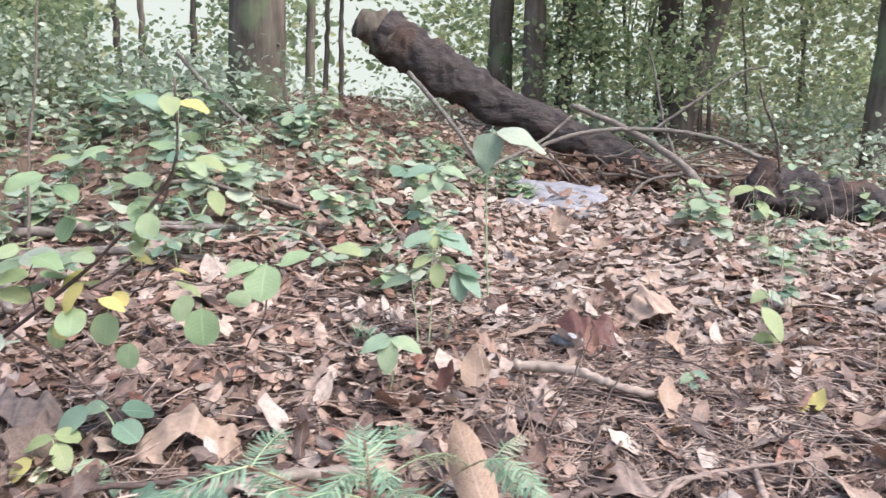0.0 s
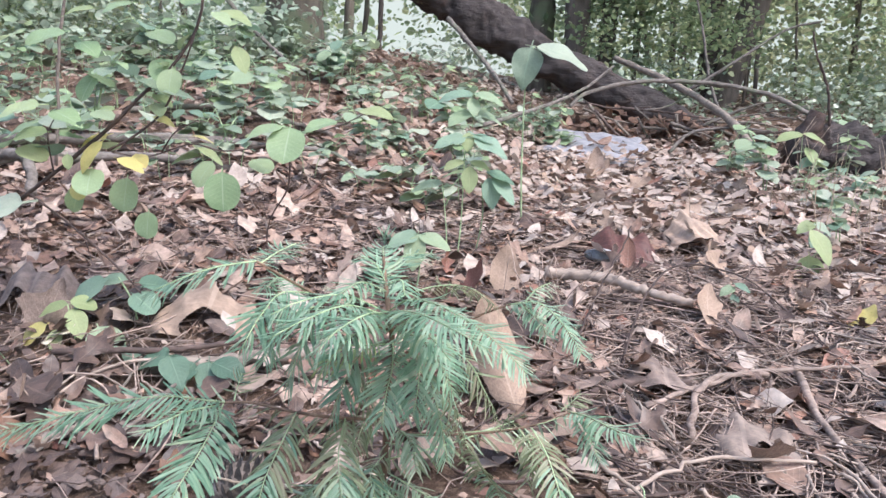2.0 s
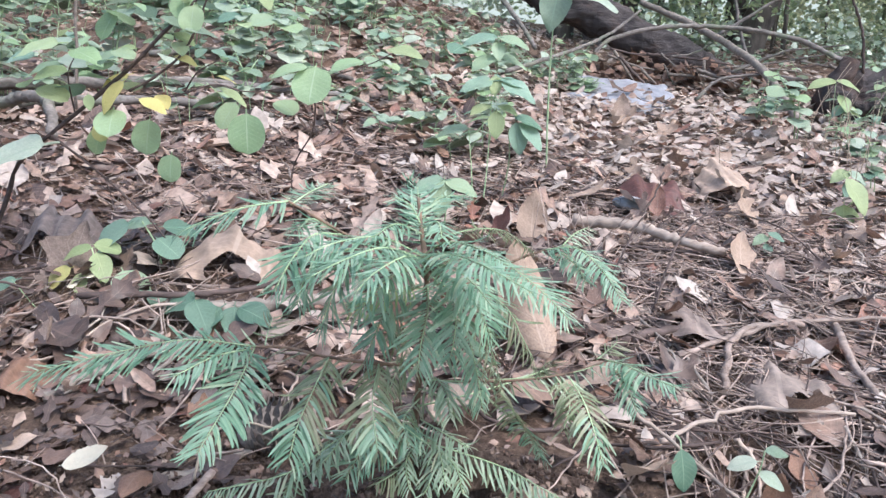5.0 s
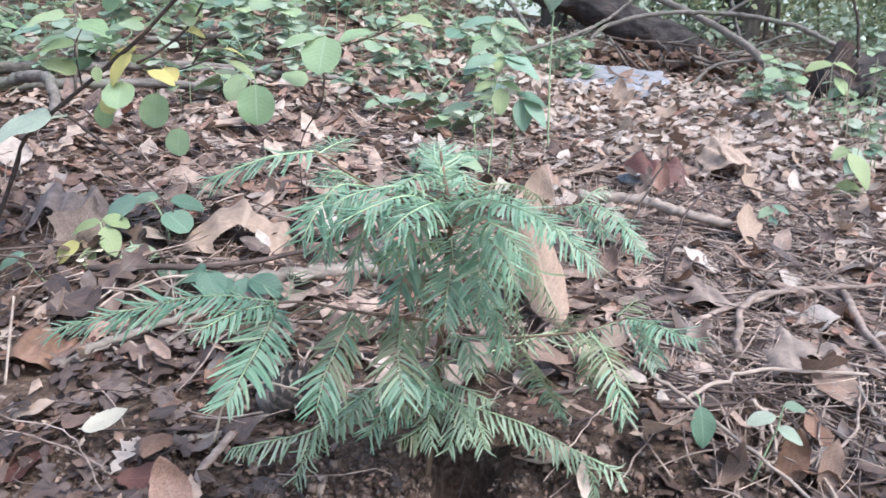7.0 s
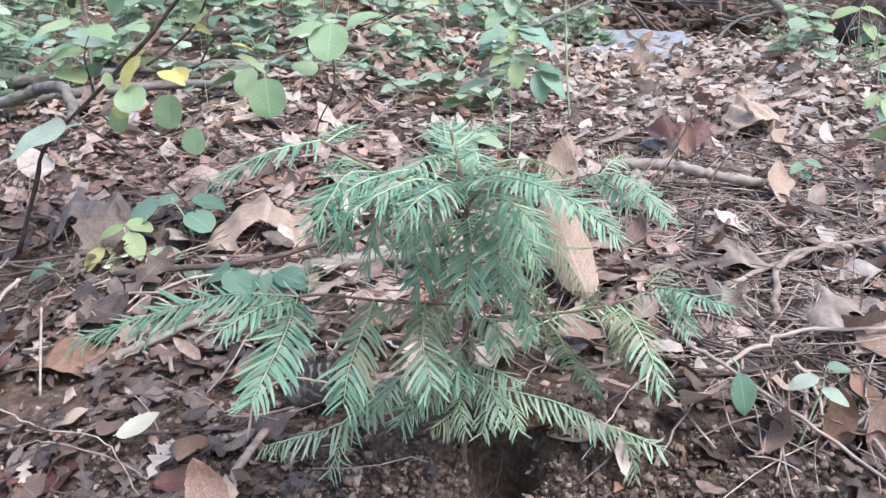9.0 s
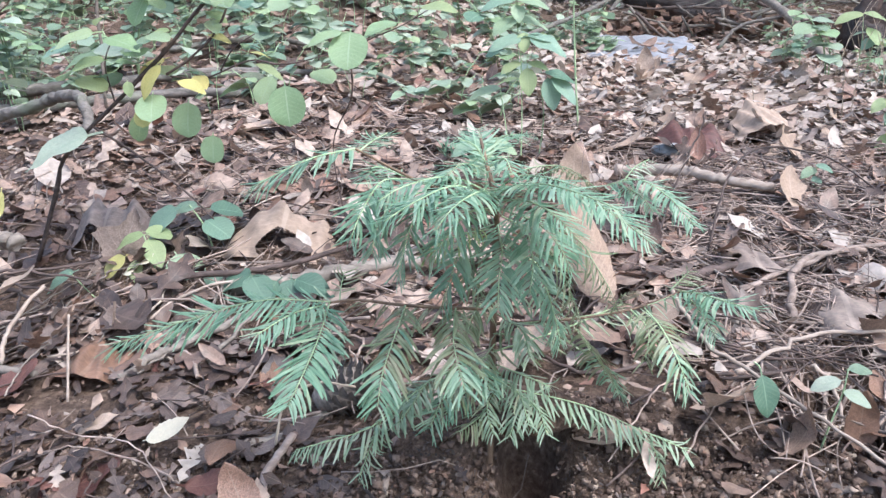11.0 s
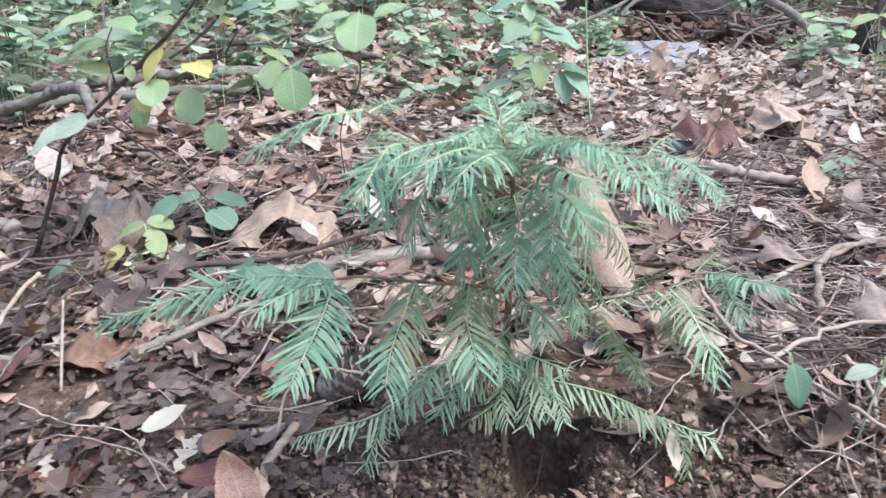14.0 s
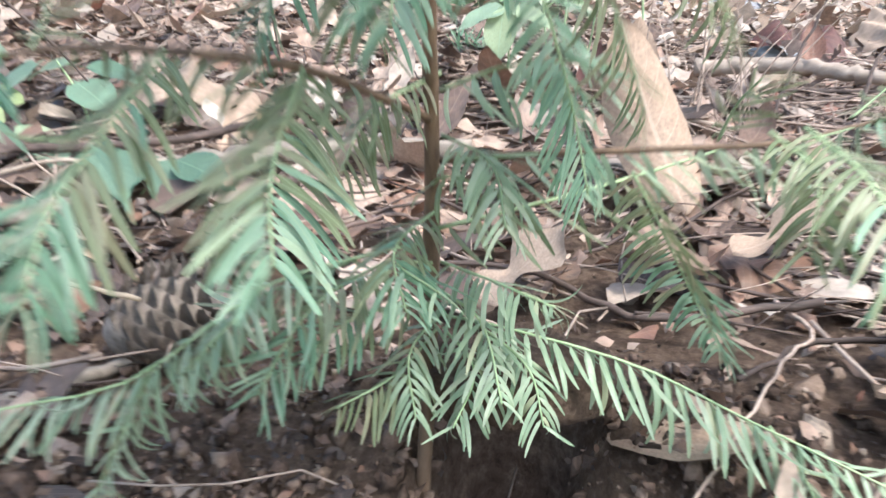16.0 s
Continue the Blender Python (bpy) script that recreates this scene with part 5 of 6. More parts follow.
SHRUB = [
    [(-1.12, 1.83, 0.12), (-1.06, 1.85, 0.28), (-1.023, 1.85, 0.365), (-0.889, 1.85, 0.479), (-0.759, 1.85, 0.589), (-0.695, 1.85, 0.655), (-0.609, 1.86, 0.745), (-0.56, 1.87, 0.85), (-0.565, 1.88, 1.02)],
    [(-0.759, 1.84, 0.54), (-0.70, 1.84, 0.575), (-0.633, 1.84, 0.636), (-0.585, 1.84, 0.74), (-0.545, 1.84, 0.86)],
    [(-0.76, 1.86, 0.535), (-0.68, 1.86, 0.53), (-0.58, 1.86, 0.565), (-0.506, 1.86, 0.555), (-0.406, 1.86, 0.575), (-0.26, 1.86, 0.624), (-0.19, 1.86, 0.66)],
    [(-0.645, 1.86, 0.545), (-0.61, 1.85, 0.59), (-0.56, 1.85, 0.62)],
    [(-0.889, 1.85, 0.479), (-0.9, 1.85, 0.56), (-0.885, 1.86, 0.61)],
    [(-0.95, 1.85, 0.43), (-0.85, 1.85, 0.36), (-0.75, 1.86, 0.27), (-0.7, 1.88, 0.2)],
    [(-0.36, 1.86, 0.58), (-0.37, 1.9, 0.48), (-0.43, 1.95, 0.36), (-0.41, 1.97, 0.14)],
]
for k, pts in enumerate(SHRUB):
    part("twig", tube(spline(pts, 26), ((0.0048, 0.004, 0.0028) if k == 0 else (0.003, 0.0016) if k in (1, 5) else (0.002, 0.0012)), 7, 0.06, 0.3, k), m_stick_dark, shrub)
# (x, z, size, turn, pitch, kind, colour): leaves in the shrub's plane
for x, z, size, turn, pitch, key, col in [
        (-0.785, 0.50, 0.10, 190, -35, "round", "green"), (-0.735, 0.475, 0.105, 175, -70, "round", "green"), (-0.83, 0.455, 0.085, 160, -65, "round", "lime"), (-0.80, 0.475, 0.06, 180, -60, "round", "yellow"),
        (-0.78, 0.57, 0.10, 120, -20, "ovate", "yellow"), (-0.70, 0.535, 0.075, 220, -15, "ovate", "yellow"), (-0.49, 0.515, 0.115, 190, -72, "round", "green"), (-0.53, 0.53, 0.09, 150, -50, "round", "green"),
        (-0.44, 0.54, 0.08, 230, -15, "round", "green"), (-0.345, 0.62, 0.12, 180, -45, "round", "green"), (-0.36, 0.62, 0.11, 110, -8, "ovate", "green"), (-0.26, 0.635, 0.11, 130, -5, "ovate", "green"), (-0.2, 0.665, 0.11, 250, 5, "ovate", "lime"),
        (-0.65, 0.745, 0.085, 200, -45, "round", "green"), (-0.60, 0.725, 0.08, 180, -60, "round", "green"), (-0.81, 0.70, 0.09, 150, -55, "round", "green"), (-0.69, 0.40, 0.085, 175, -75, "round", "green"),
        (-0.47, 0.78, 0.085, 220, -50, "ovate", "lime"), (-0.50, 0.85, 0.10, 260, -10, "ovate", "lime"), (-0.55, 0.98, 0.10, 200, -20, "ovate", "lime"), (-0.53, 0.97, 0.10, 255, -5, "ovate", "yellow"), (-0.62, 0.99, 0.09, 110, -10, "ovate", "green"),
        (-0.72, 0.86, 0.10, 120, -12, "ovate", "green"), (-0.78, 0.84, 0.10, 100, -5, "ovate", "lime"), (-0.68, 0.80, 0.09, 250, -10, "round", "green"), (-0.90, 0.63, 0.13, 115, -8, "lobed", "green"), (-0.86, 0.62, 0.11, 250, -8, "lobed", "green"),
        (-0.59, 0.58, 0.07, 300, -5, "lance", "yellow"), (-0.58, 0.555, 0.10, 250, -15, "lance", "lime"), (-0.74, 0.63, 0.07, 80, 5, "ovate", "lime"),
        (-0.66, 0.62, 0.07, 270, -10, "ovate", "yellow"), (-0.83, 0.53, 0.05, 200, -50, "ovate", "lime"), (-0.88, 0.79, 0.12, 130, -15, "round", "green"), (-0.84, 0.77, 0.11, 230, -10, "ovate", "green"), (-0.93, 0.78, 0.10, 70, -5, "round", "green"),
        (-0.58, 0.80, 0.07, 70, -30, "ovate", "lime"), (-0.42, 0.60, 0.10, 60, 0, "ovate", "green"), (-0.31, 0.61, 0.09, 30, 5, "ovate", "green")]:
    y = 1.85 + 0.05 * math.sin(37 * x + 19 * z)
    leaf_on(shrub, key, "pale" if col == "green" else col, (x, y, z), size * 0.74, turn, pitch)


leaf_on(shrub, "lobed", "cover", (-0.935, 1.8, 0.415), 0.16, 112, -14)
leaf_on(shrub, "ovate", "yellow", (-0.761, 1.820, 0.561), 0.085, 140, -48)
leaf_on(shrub, "ovate", "yellow", (-0.719, 1.800, 0.529), 0.065, 262, -14)
leaf_on(shrub, "lobed", "cover", (-0.949, 1.900, 0.589), 0.13, 285, 8)
leaf_on(shrub, "lobed", "pale", (-0.937, 1.900, 0.581), 0.11, 95, -8)
rng = np.random.RandomState(64)
for k in range(44):
    pts = SHRUB[(0, 0, 4, 0, 4, 0, 0, 1)[k % 8]]
    q = spline(pts, 30)[(15 if k % 8 in (0, 1, 3, 5, 6) else 8) + rng.randint(14)] + np.array((0.07, 0.07, 0.012)) * rng.randn(3)
    leaf_on(shrub, ("round", "ovate")[k % 2], ("pale", "pale", "pale", "cover", "green", "lime")[rng.randint(6)], q, 0.04 + 0.034 * rng.rand(), 360 * rng.rand(), -18 + 22 * rng.rand())


def plant(name, label, category, foot, stems, leaves, stem_mat=None, group="", r=0.0025):
    """A plant: stalks by their points and leaves by (x, y, z, size, turn, pitch, kind, colour), all from its foot."""
    p = thing(name, label, category, foot, group)
    for k, pts in enumerate(stems):
        part("stalk", tube(spline(pts, 12), (r, r * 0.6), 6, 0.04, 0.15, k), stem_mat or m_green_stem, p)
    for x, y, z, size, turn, pitch, key, col in leaves:
        leaf_on(p, key, col, (x, y, z), size, turn, pitch)
    return p


plant("broadleaf_plant", "tall green plant with toothed lobed leaves on stalks", "plant", (0.0, 2.58, gz(0, 2.58)),
      [[(0, 0, -0.02), (0.005, 0, 0.15), (0.0, 0, 0.385)], [(0.05, 0.04, -0.02), (0.07, 0.02, 0.14), (0.06, 0, 0.25)], [(-0.03, 0, -0.02), (-0.04, 0, 0.1), (-0.06, 0, 0.24)]],
      [(0.03, 0, 0.385, 0.12, 245, -14, "lobed", "green"), (0.0, 0, 0.385, 0.11, 110, -8, "lobed", "green"), (0.02, 0, 0.39, 0.10, 285, -4, "ovate", "green"), (0.02, -0.01, 0.30, 0.085, 185, -60, "ovate", "lime"), (0.0, 0, 0.315, 0.075, 130, -12, "ovate", "lime"), (0.02, 0, 0.315, 0.07, 250, -8, "ovate", "lime"),
       (0.08, 0, 0.27, 0.10, 200, -62, "ovate", "green"), (0.09, 0, 0.27, 0.11, 240, -36, "ovate", "green"), (0.07, 0, 0.285, 0.10, 270, -8, "ovate", "green"), (0.01, 0.02, 0.40, 0.07, 180, -40, "ovate", "lime"), (-0.06, 0, 0.24, 0.12, 80, -8, "ovate", "green"),
       (0.02, 0.02, 0.395, 0.10, 330, 0, "lobed", "green")], group="leafy plants")
plant("broadleaf_plant", "tall single stalk with two large drooping leaves", "plant", (0.22, 3.2, gz(0.22, 3.2)), [[(0, 0, -0.02), (-0.02, 0, 0.25), (-0.03, 0, 0.54), (-0.01, 0, 0.675)]],
      [(-0.02, 0, 0.67, 0.165, 165, -62, "lobed", "cover"), (0.0, 0, 0.675, 0.21, 255, -8, "lobed", "cover"), (-0.01, 0.02, 0.67, 0.14, 330, 5, "ovate", "green")], group="leafy plants", r=0.004)
plant("broadleaf_plant", "low plant with two tiers of narrow leaves", "plant", (-0.02, 3.78, gz(-0.02, 3.78)), [[(0, 0, -0.02), (0.01, 0, 0.2), (0, 0, 0.42)]],
      [(0, 0, 0.42, 0.17, 100, -5, "ovate", "green"), (0, 0, 0.42, 0.15, 260, -5, "ovate", "green"), (0, 0, 0.34, 0.15, 140, -15, "ovate", "green"), (0, 0, 0.34, 0.16, 280, -8, "ovate", "green"), (0, 0, 0.4, 0.1, 190, -40, "ovate", "green")], group="leafy plants")
plant("sprig", "small pale green sprig with three leaves", "plant", (0.47, 1.25, gz(0.47, 1.25)), [[(-0.025, 0, -0.01), (-0.012, 0.0, 0.05), (0.005, 0.01, 0.10), (0.01, 0.015, 0.135)]],
      [(0.0, 0.01, 0.118, 0.046, 95, -12, "ovate", "cover"), (0.01, 0.015, 0.133, 0.038, 275, 4, "ovate", "cover"), (0.004, 0.01, 0.1, 0.045, 245, -14, "ovate", "cover")], group="leafy plants", r=0.0016)
plant("vine_leaf", "oval green leaf hanging from a bent twig", "plant", (0.37, 1.27, 0.12), [[(-0.01, 0.04, 0.01), (-0.008, 0.02, 0.012), (-0.01, 0.0, 0.008)]], [(-0.01, 0, 0.008, 0.066, 195, -62, "ovate", "green")], group="leafy plants", r=0.0016)
plant("low_plant", "low plant with blue-green rounded leaves on litter", "plant", (-0.72, 1.9, gz(-0.72, 1.9)), [[(0, 0, -0.01), (-0.02, 0, 0.06), (-0.05, 0, 0.11)]],
      [(-0.03, 0, 0.105, 0.095, 85, -5, "ovate", "green"), (-0.07, -0.02, 0.105, 0.10, 120, -35, "round", "green"), (0.0, 0.0, 0.10, 0.08, 300, -8, "round", "green"), (0.0, -0.03, 0.08, 0.075, 240, -20, "round", "green")], group="leafy plants")
plant("low_plant", "low plant with yellow-green lobed leaves on litter", "plant", (-0.82, 1.8, gz(-0.82, 1.8)), [[(0, 0, -0.01), (-0.01, 0, 0.04), (-0.02, 0, 0.09)]],
      [(-0.02, 0, 0.09, 0.08, 100, -15, "ovate", "lime"), (-0.01, 0, 0.08, 0.08, 215, -30, "ovate", "lime"), (-0.06, -0.02, 0.045, 0.065, 130, -35, "round", "yellow"), (-0.03, -0.03, 0.04, 0.055, 190, -40, "ovate", "lime"), (-0.02, 0.01, 0.095, 0.06, 290, -10, "round", "lime"), (0.06, -0.02, 0.05, 0.09, 220, -40, "round", "green"),
       (0.09, -0.05, 0.03, 0.09, 240, -40, "ovate", "green"), (0.14, -0.08, 0.02, 0.10, 270, -30, "ovate", "green")], group="leafy plants")
plant("low_plant", "single oval green leaf on a thin stalk", "plant", (-0.98, 1.72, gz(-0.98, 1.72)), [[(0.1, 0, -0.01), (0.05, 0, 0.03), (0.0, 0, 0.09)]], [(0.01, 0, 0.09, 0.085, 110, -25, "ovate", "green")], group="leafy plants", r=0.0015)
plant("low_plant", "leaning stalk with two broad yellow-green leaves", "plant", (1.16, 2.72, gz(1.16, 2.72)), [[(0.05, 0, -0.02), (0.03, 0, 0.06), (-0.01, 0, 0.14)], [(-0.01, 0, 0.14), (0.0, 0, 0.10), (-0.02, 0, 0.07)]],
      [(-0.04, 0, 0.16, 0.13, 215, -42, "ovate", "lime"), (-0.03, 0, 0.075, 0.11, 185, -72, "round", "lime")], group="leafy plants")
plant("low_plant", "tiny green sprig in the litter", "plant", (0.79, 2.35, gz(0.79, 2.35)), [[(0, 0, -0.01), (0, 0, 0.05), (0.01, 0, 0.08)]], [(0, 0, 0.07, 0.05, 120, -20, "lobed", "green"), (0, 0, 0.08, 0.05, 240, -10, "ovate", "green"), (0, 0, 0.05, 0.045, 190, -40, "ovate", "green")], group="leafy plants", r=0.0015)
plant("low_plant", "small green sprig on the litter", "plant", (1.28, 3.1, gz(1.28, 3.1)), [[(0, 0, -0.01), (0, 0, 0.08), (0.01, 0, 0.13)]], [(0, 0, 0.12, 0.08, 120, -20, "lobed", "lime"), (0, 0, 0.12, 0.08, 240, -20, "lobed", "cover"), (0, 0, 0.08, 0.07, 190, -50, "ovate", "green")], group="leafy plants")
plant("low_plant", "yellow-green sprig beside the dead branch", "plant", (1.75, 4.6, gz(1.75, 4.6)), [[(0, 0, -0.02), (0.01, 0, 0.2), (0, 0, 0.33)], [(0.04, 0, -0.02), (0.06, 0, 0.1), (0.07, 0, 0.2)]],
      [(0, 0, 0.33, 0.15, 100, -8, "ovate", "lime"), (0, 0, 0.33, 0.14, 260, -8, "ovate", "lime"), (0.03, 0, 0.26, 0.12, 200, -35, "ovate", "lime"), (0.07, 0, 0.2, 0.12, 250, -20, "lobed", "lime"), (0.07, 0, 0.2, 0.1, 130, -20, "lobed", "green")], group="leafy plants")
plant("broadleaf_plant", "low plant with three drooping blue-green leaves", "plant", (-0.1, 2.27, gz(-0.1, 2.27)), [[(0, 0, -0.02), (0.01, 0, 0.08), (0.0, 0, 0.165)]],
      [(0, 0, 0.165, 0.10, 110, -12, "lobed", "green"), (0, -0.01, 0.165, 0.10, 175, -55, "ovate", "green"), (0, 0, 0.165, 0.10, 255, -8, "ovate", "green")], group="leafy plants")
plant("low_plant", "low plant with dark green oval leaves over a hollow", "plant", (-0.553, 1.672, gz(-0.553, 1.672)), [[(0, 0, -0.02), (0.01, 0, 0.03), (0, 0, 0.06)], [(0.02, 0, -0.02), (0.06, 0.01, 0.03), (0.09, 0.01, 0.05)]],
      [(0, 0, 0.06, 0.09, 95, -12, "lobed", "deep"), (0, 0, 0.06, 0.085, 215, -30, "lobed", "deep"), (0.05, 0.01, 0.045, 0.08, 150, -25, "lobed", "deep"), (0.09, 0.01, 0.05, 0.09, 255, -10, "lobed", "deep"), (0.08, 0.01, 0.05, 0.075, 190, -40, "lobed", "deep")], group="leafy plants", r=0.0016)
# a second, much smaller conifer sprout further back
sprout = thing("conifer_sprout", "tiny conifer sprout with a few green needles", "seedling", (-0.2, 2.55, gz(-0.2, 2.55)))
tiny = []
for k in range(26):
    tiny.append(moved(NEEDLE, pose(0.03 * math.sin(k * 1.3), 0.02 * math.cos(k * 2.1), 0.03 + 0.004 * (k % 7), 15 + 5 * (k % 5), 0, k * 137.5) @ Matrix.Diagonal((0.06, 0.06, 0.06, 1))))
tagged(part("needles", joined(tiny), m_needle, sprout), kind="stuff")
part("stem", tube([(0, 0, -0.01), (0.003, 0, 0.03), (0, 0, 0.06)], (0.002, 0.0015), 6), m_stem, sprout)

# low green cover on the bank and round the logs: six plants, then copies
rng = np.random.RandomState(8)
covers = []
for k in range(7):
    p = thing("ground_cover_plant", "low woodland plant with small rounded green leaves", "plant", (0, -30, -1), "low green plants on the slope")
    for s in range(2 + k % 2):
        a = rng.rand() * 6.283
        h = 0.10 + 0.16 * rng.rand()
        lean = 0.04 + 0.10 * rng.rand()
        pts = [(0.02 * math.cos(a), 0.02 * math.sin(a), -0.02), (lean * 0.4 * math.cos(a), lean * 0.4 * math.sin(a), h * 0.6), (lean * math.cos(a), lean * math.sin(a), h)]
        part("stalk", tube(spline(pts, 7), (0.002, 0.0012), 5), m_green_stem, p)
        for f in range(5 + rng.randint(4)):
            g = 0.45 + 0.55 * rng.rand()
            q = spline(pts, 11)[int(g * 10)]
            leaf_on(p, ("round", "ovate", "round", "ovate", "lobed")[rng.randint(5)], ("green", "cover", "cover", "cover", "cover", "pale")[rng.randint(6)], q, 0.036 + 0.046 * rng.rand(), 360 * rng.rand(), -14 + 20 * rng.rand(), 0, True)
    covers.append(p)
spots = []
for k in range(200):
    spots.append(((-3.0 + 1.9 * rng.rand()) if k < 140 else (-1.1 + 1.2 * rng.rand()), 2.7 + 3.6 * rng.rand() ** 0.75))
for k in range(36):
    spots.append((1.4 + 2.4 * rng.rand(), 3.0 + 4.0 * rng.rand()))
for k in range(22):
    spots.append((-0.3 + 0.9 * rng.rand(), 5.5 + 1.2 * rng.rand()))
for k, (x, y) in enumerate(spots):
    s = 0.75 + 0.6 * rng.rand()
    m = pose(x, y, gz(x, y), 0, 0, 360 * rng.rand()) @ Matrix.Diagonal((s, s, s, 1))
    if k < 7:
        covers[k].matrix_basis = m
    else:
        copy_thing(covers[k % 7], m)
bush = thing("small_bush", "small bush of round blue-green leaves beside the tree", "bush", (-1.0, 5.4, gz(-1.0, 5.4)))
for k in range(9):
    a, h, l = k * 2.4, 0.18 + 0.14 * rng.rand(), 0.05 + 0.12 * rng.rand()
    pts = [(0, 0, -0.02), (0.5 * l * math.cos(a), 0.5 * l * math.sin(a), 0.6 * h), (l * math.cos(a), l * math.sin(a), h)]
    part("stalk", tube(spline(pts, 6), (0.003, 0.0018), 5), m_green_stem, bush)
    for f in range(6):
        leaf_on(bush, ("round", "ovate")[f % 2], ("green", "cover")[rng.randint(2)], spline(pts, 8)[3 + rng.randint(5)], 0.07 + 0.04 * rng.rand(), 360 * rng.rand(), -40 + 45 * rng.rand())
# dry grass stalks on the right
for k in range(0, 80, 2):
    x, y = (1.15 + 0.15 * rng.randn(), 2.9 + 0.25 * rng.randn()) if k < 16 else (1.65 + 0.22 * rng.randn(), 3.7 + 0.35 * rng.randn()) if k < 56 else (1.9 + 0.3 * rng.randn(), 4.7 + 0.3 * rng.randn())
    h, a = 0.2 + 0.25 * rng.rand(), rng.randn() * 0.5
    z = gz(x, y)
    stick("dry straw-coloured grass stalk standing in litter", [(x, y, z - 0.01), (x + 0.1 * h * a, y, z + 0.5 * h), (x + 0.35 * h * a, y + 0.05 * rng.randn(), z + h)], 0.0019, 0.0008, m_straw, "grass_stalk", 5, "grass", 300 + k, "dry grass stalks", 0.001)

for k in range(16):
    x, y, h, a = 0.22 + 0.05 * rng.randn(), 1.98 + 0.04 * rng.randn(), 0.12 + 0.12 * rng.rand(), rng.randn() * 0.7
    z = gz(x, y)
    stick("dry reddish-brown stalk in a small tuft", [(x, y, z - 0.01), (x + 0.2 * h * a, y, z + 0.5 * h), (x + 0.6 * h * a, y + 0.03 * rng.randn(), z + h)], 0.0016, 0.0009, m_stick, "grass_stalk", 5, "grass", 360 + k, "dry grass stalks", 0.001)

# crumpled sheet on the litter
sx, sy = np.meshgrid(np.linspace(-1, 1, 30), np.linspace(-1, 1, 22))
sheet_x, sheet_y = 0.78 + sx * (0.31 + 0.03 * np.sin(9 * sy)) + 0.05 * sy + 0.02 * np.sin(5 * sy), 5.66 + sy * (0.40 + 0.03 * np.sin(8 * sx)) - 0.08 * sx
sheet_z = np.array([[0.02 * noise.noise(Vector((a * 2.2, c * 2.2, 3))) + 0.01 * noise.noise(Vector((a * 6, c * 6, 7))) for a, c in zip(ra, rc)] for ra, rc in zip(sx, sy)])
sheet_z += ground_np(sheet_x, sheet_y) + 0.085 + 0.05 * sy - 0.04 * np.maximum(np.abs(sx), np.abs(sy)) ** 6
thing("plastic_sheet", "crumpled pale grey plastic sheet lying on leaves", "plastic sheet", piece=(np.stack([sheet_x, sheet_y, sheet_z], -1).reshape(-1, 3), grid_quads(22, 30), np.stack([sx, sy], -1).reshape(-1, 2)), mat=m_sheet)

over = []
for k in range(26):
    x, y = 0.85 + 0.22 * rng.randn(), 5.6 + 0.3 * rng.randn()
    over.append(moved(coarse_leaves[rng.randint(4)], lying(x, y, 0.07 + 0.06 * rng.rand(), 0.3, 0.10, rng)))
tagged(thing("leaf_litter", "brown leaves lying over the plastic sheet", "leaf litter", piece=joined(over), mat=m_litter), kind="stuff")

# ---- fallen trunks and branches ----


def rough_trunk(points, radii, rows, sides, amount, scale, seed=0):
    """A trunk with furrowed bark along a path."""
    v, q, u = tube(spline(points, rows), radii, sides, 0.0, 0.0, seed)
    path = spline(points, rows)
    path = np.vstack([path[:1], path, path[-1:]])
    c = np.repeat(path, sides, axis=0)
    out = v - c
    r = np.linalg.norm(out, axis=1)[:, None] + 1e-9
    d = np.array([noise.fractal(Vector((*(p * scale),)), 0.8, 2.1, 4) for p in v])
    ridge = np.array([abs(noise.noise(Vector((p[0] * scale * 4, p[1] * scale * 4, p[2] * scale * 1.1)))) for p in v])
    return v + out / r * (amount * d - amount * 0.8 * ridge)[:, None] * np.minimum(1, r / r.max() * 1.2), q, u


log = thing("fallen_log", "dark mossy fallen tree trunk leaning on the slope", "fallen trunk")
part("bark", rough_trunk([(-0.62, 7.0, 1.56), (-0.2, 7.0, 1.33), (0.25, 7.0, 1.07), (1.0, 7.0, 0.76), (1.7, 6.95, 0.48), (2.4, 6.9, 0.22), (2.9, 6.9, 0.1)], (0.2, 0.205, 0.18, 0.155, 0.14, 0.13, 0.11), 150, 56, 0.055, 3.2, 1), m_log, log)
part("broken_end", rough_trunk([(-0.5, 7.0, 1.495), (-0.62, 7.0, 1.56), (-0.72, 6.99, 1.615), (-0.8, 6.99, 1.66)], (0.195, 0.185, 0.16, 0.1), 22, 30, 0.08, 4, 2), m_bark, log, "grey splintered broken end")
log2 = thing("fallen_log", "short rotten dark log lying beside dead branches", "fallen trunk")
part("bark", rough_trunk([(2.02, 5.5, 0.42), (2.3, 5.52, 0.43), (2.8, 5.45, 0.40), (3.5, 5.35, 0.36), (4.3, 5.3, 0.35)], (0.12, 0.18, 0.17, 0.15, 0.15), 90, 44, 0.08, 4.0, 5), m_log, log2)
part("stub", rough_trunk([(2.12, 5.5, 0.5), (2.13, 5.49, 0.6), (2.16, 5.49, 0.70)], (0.09, 0.08, 0.05), 14, 18, 0.03, 5, 6), m_log, log2)
stick("long bare grey branch leaning on the fallen trunk", [(1.01, 6.80, 1.01), (1.42, 6.45, 0.83), (1.70, 5.85, 0.61), (1.78, 5.30, 0.37), (1.81, 4.80, 0.22)], 0.022, 0.032, m_stick_grey, "branch", 12, "branch", 40, "dead branches")
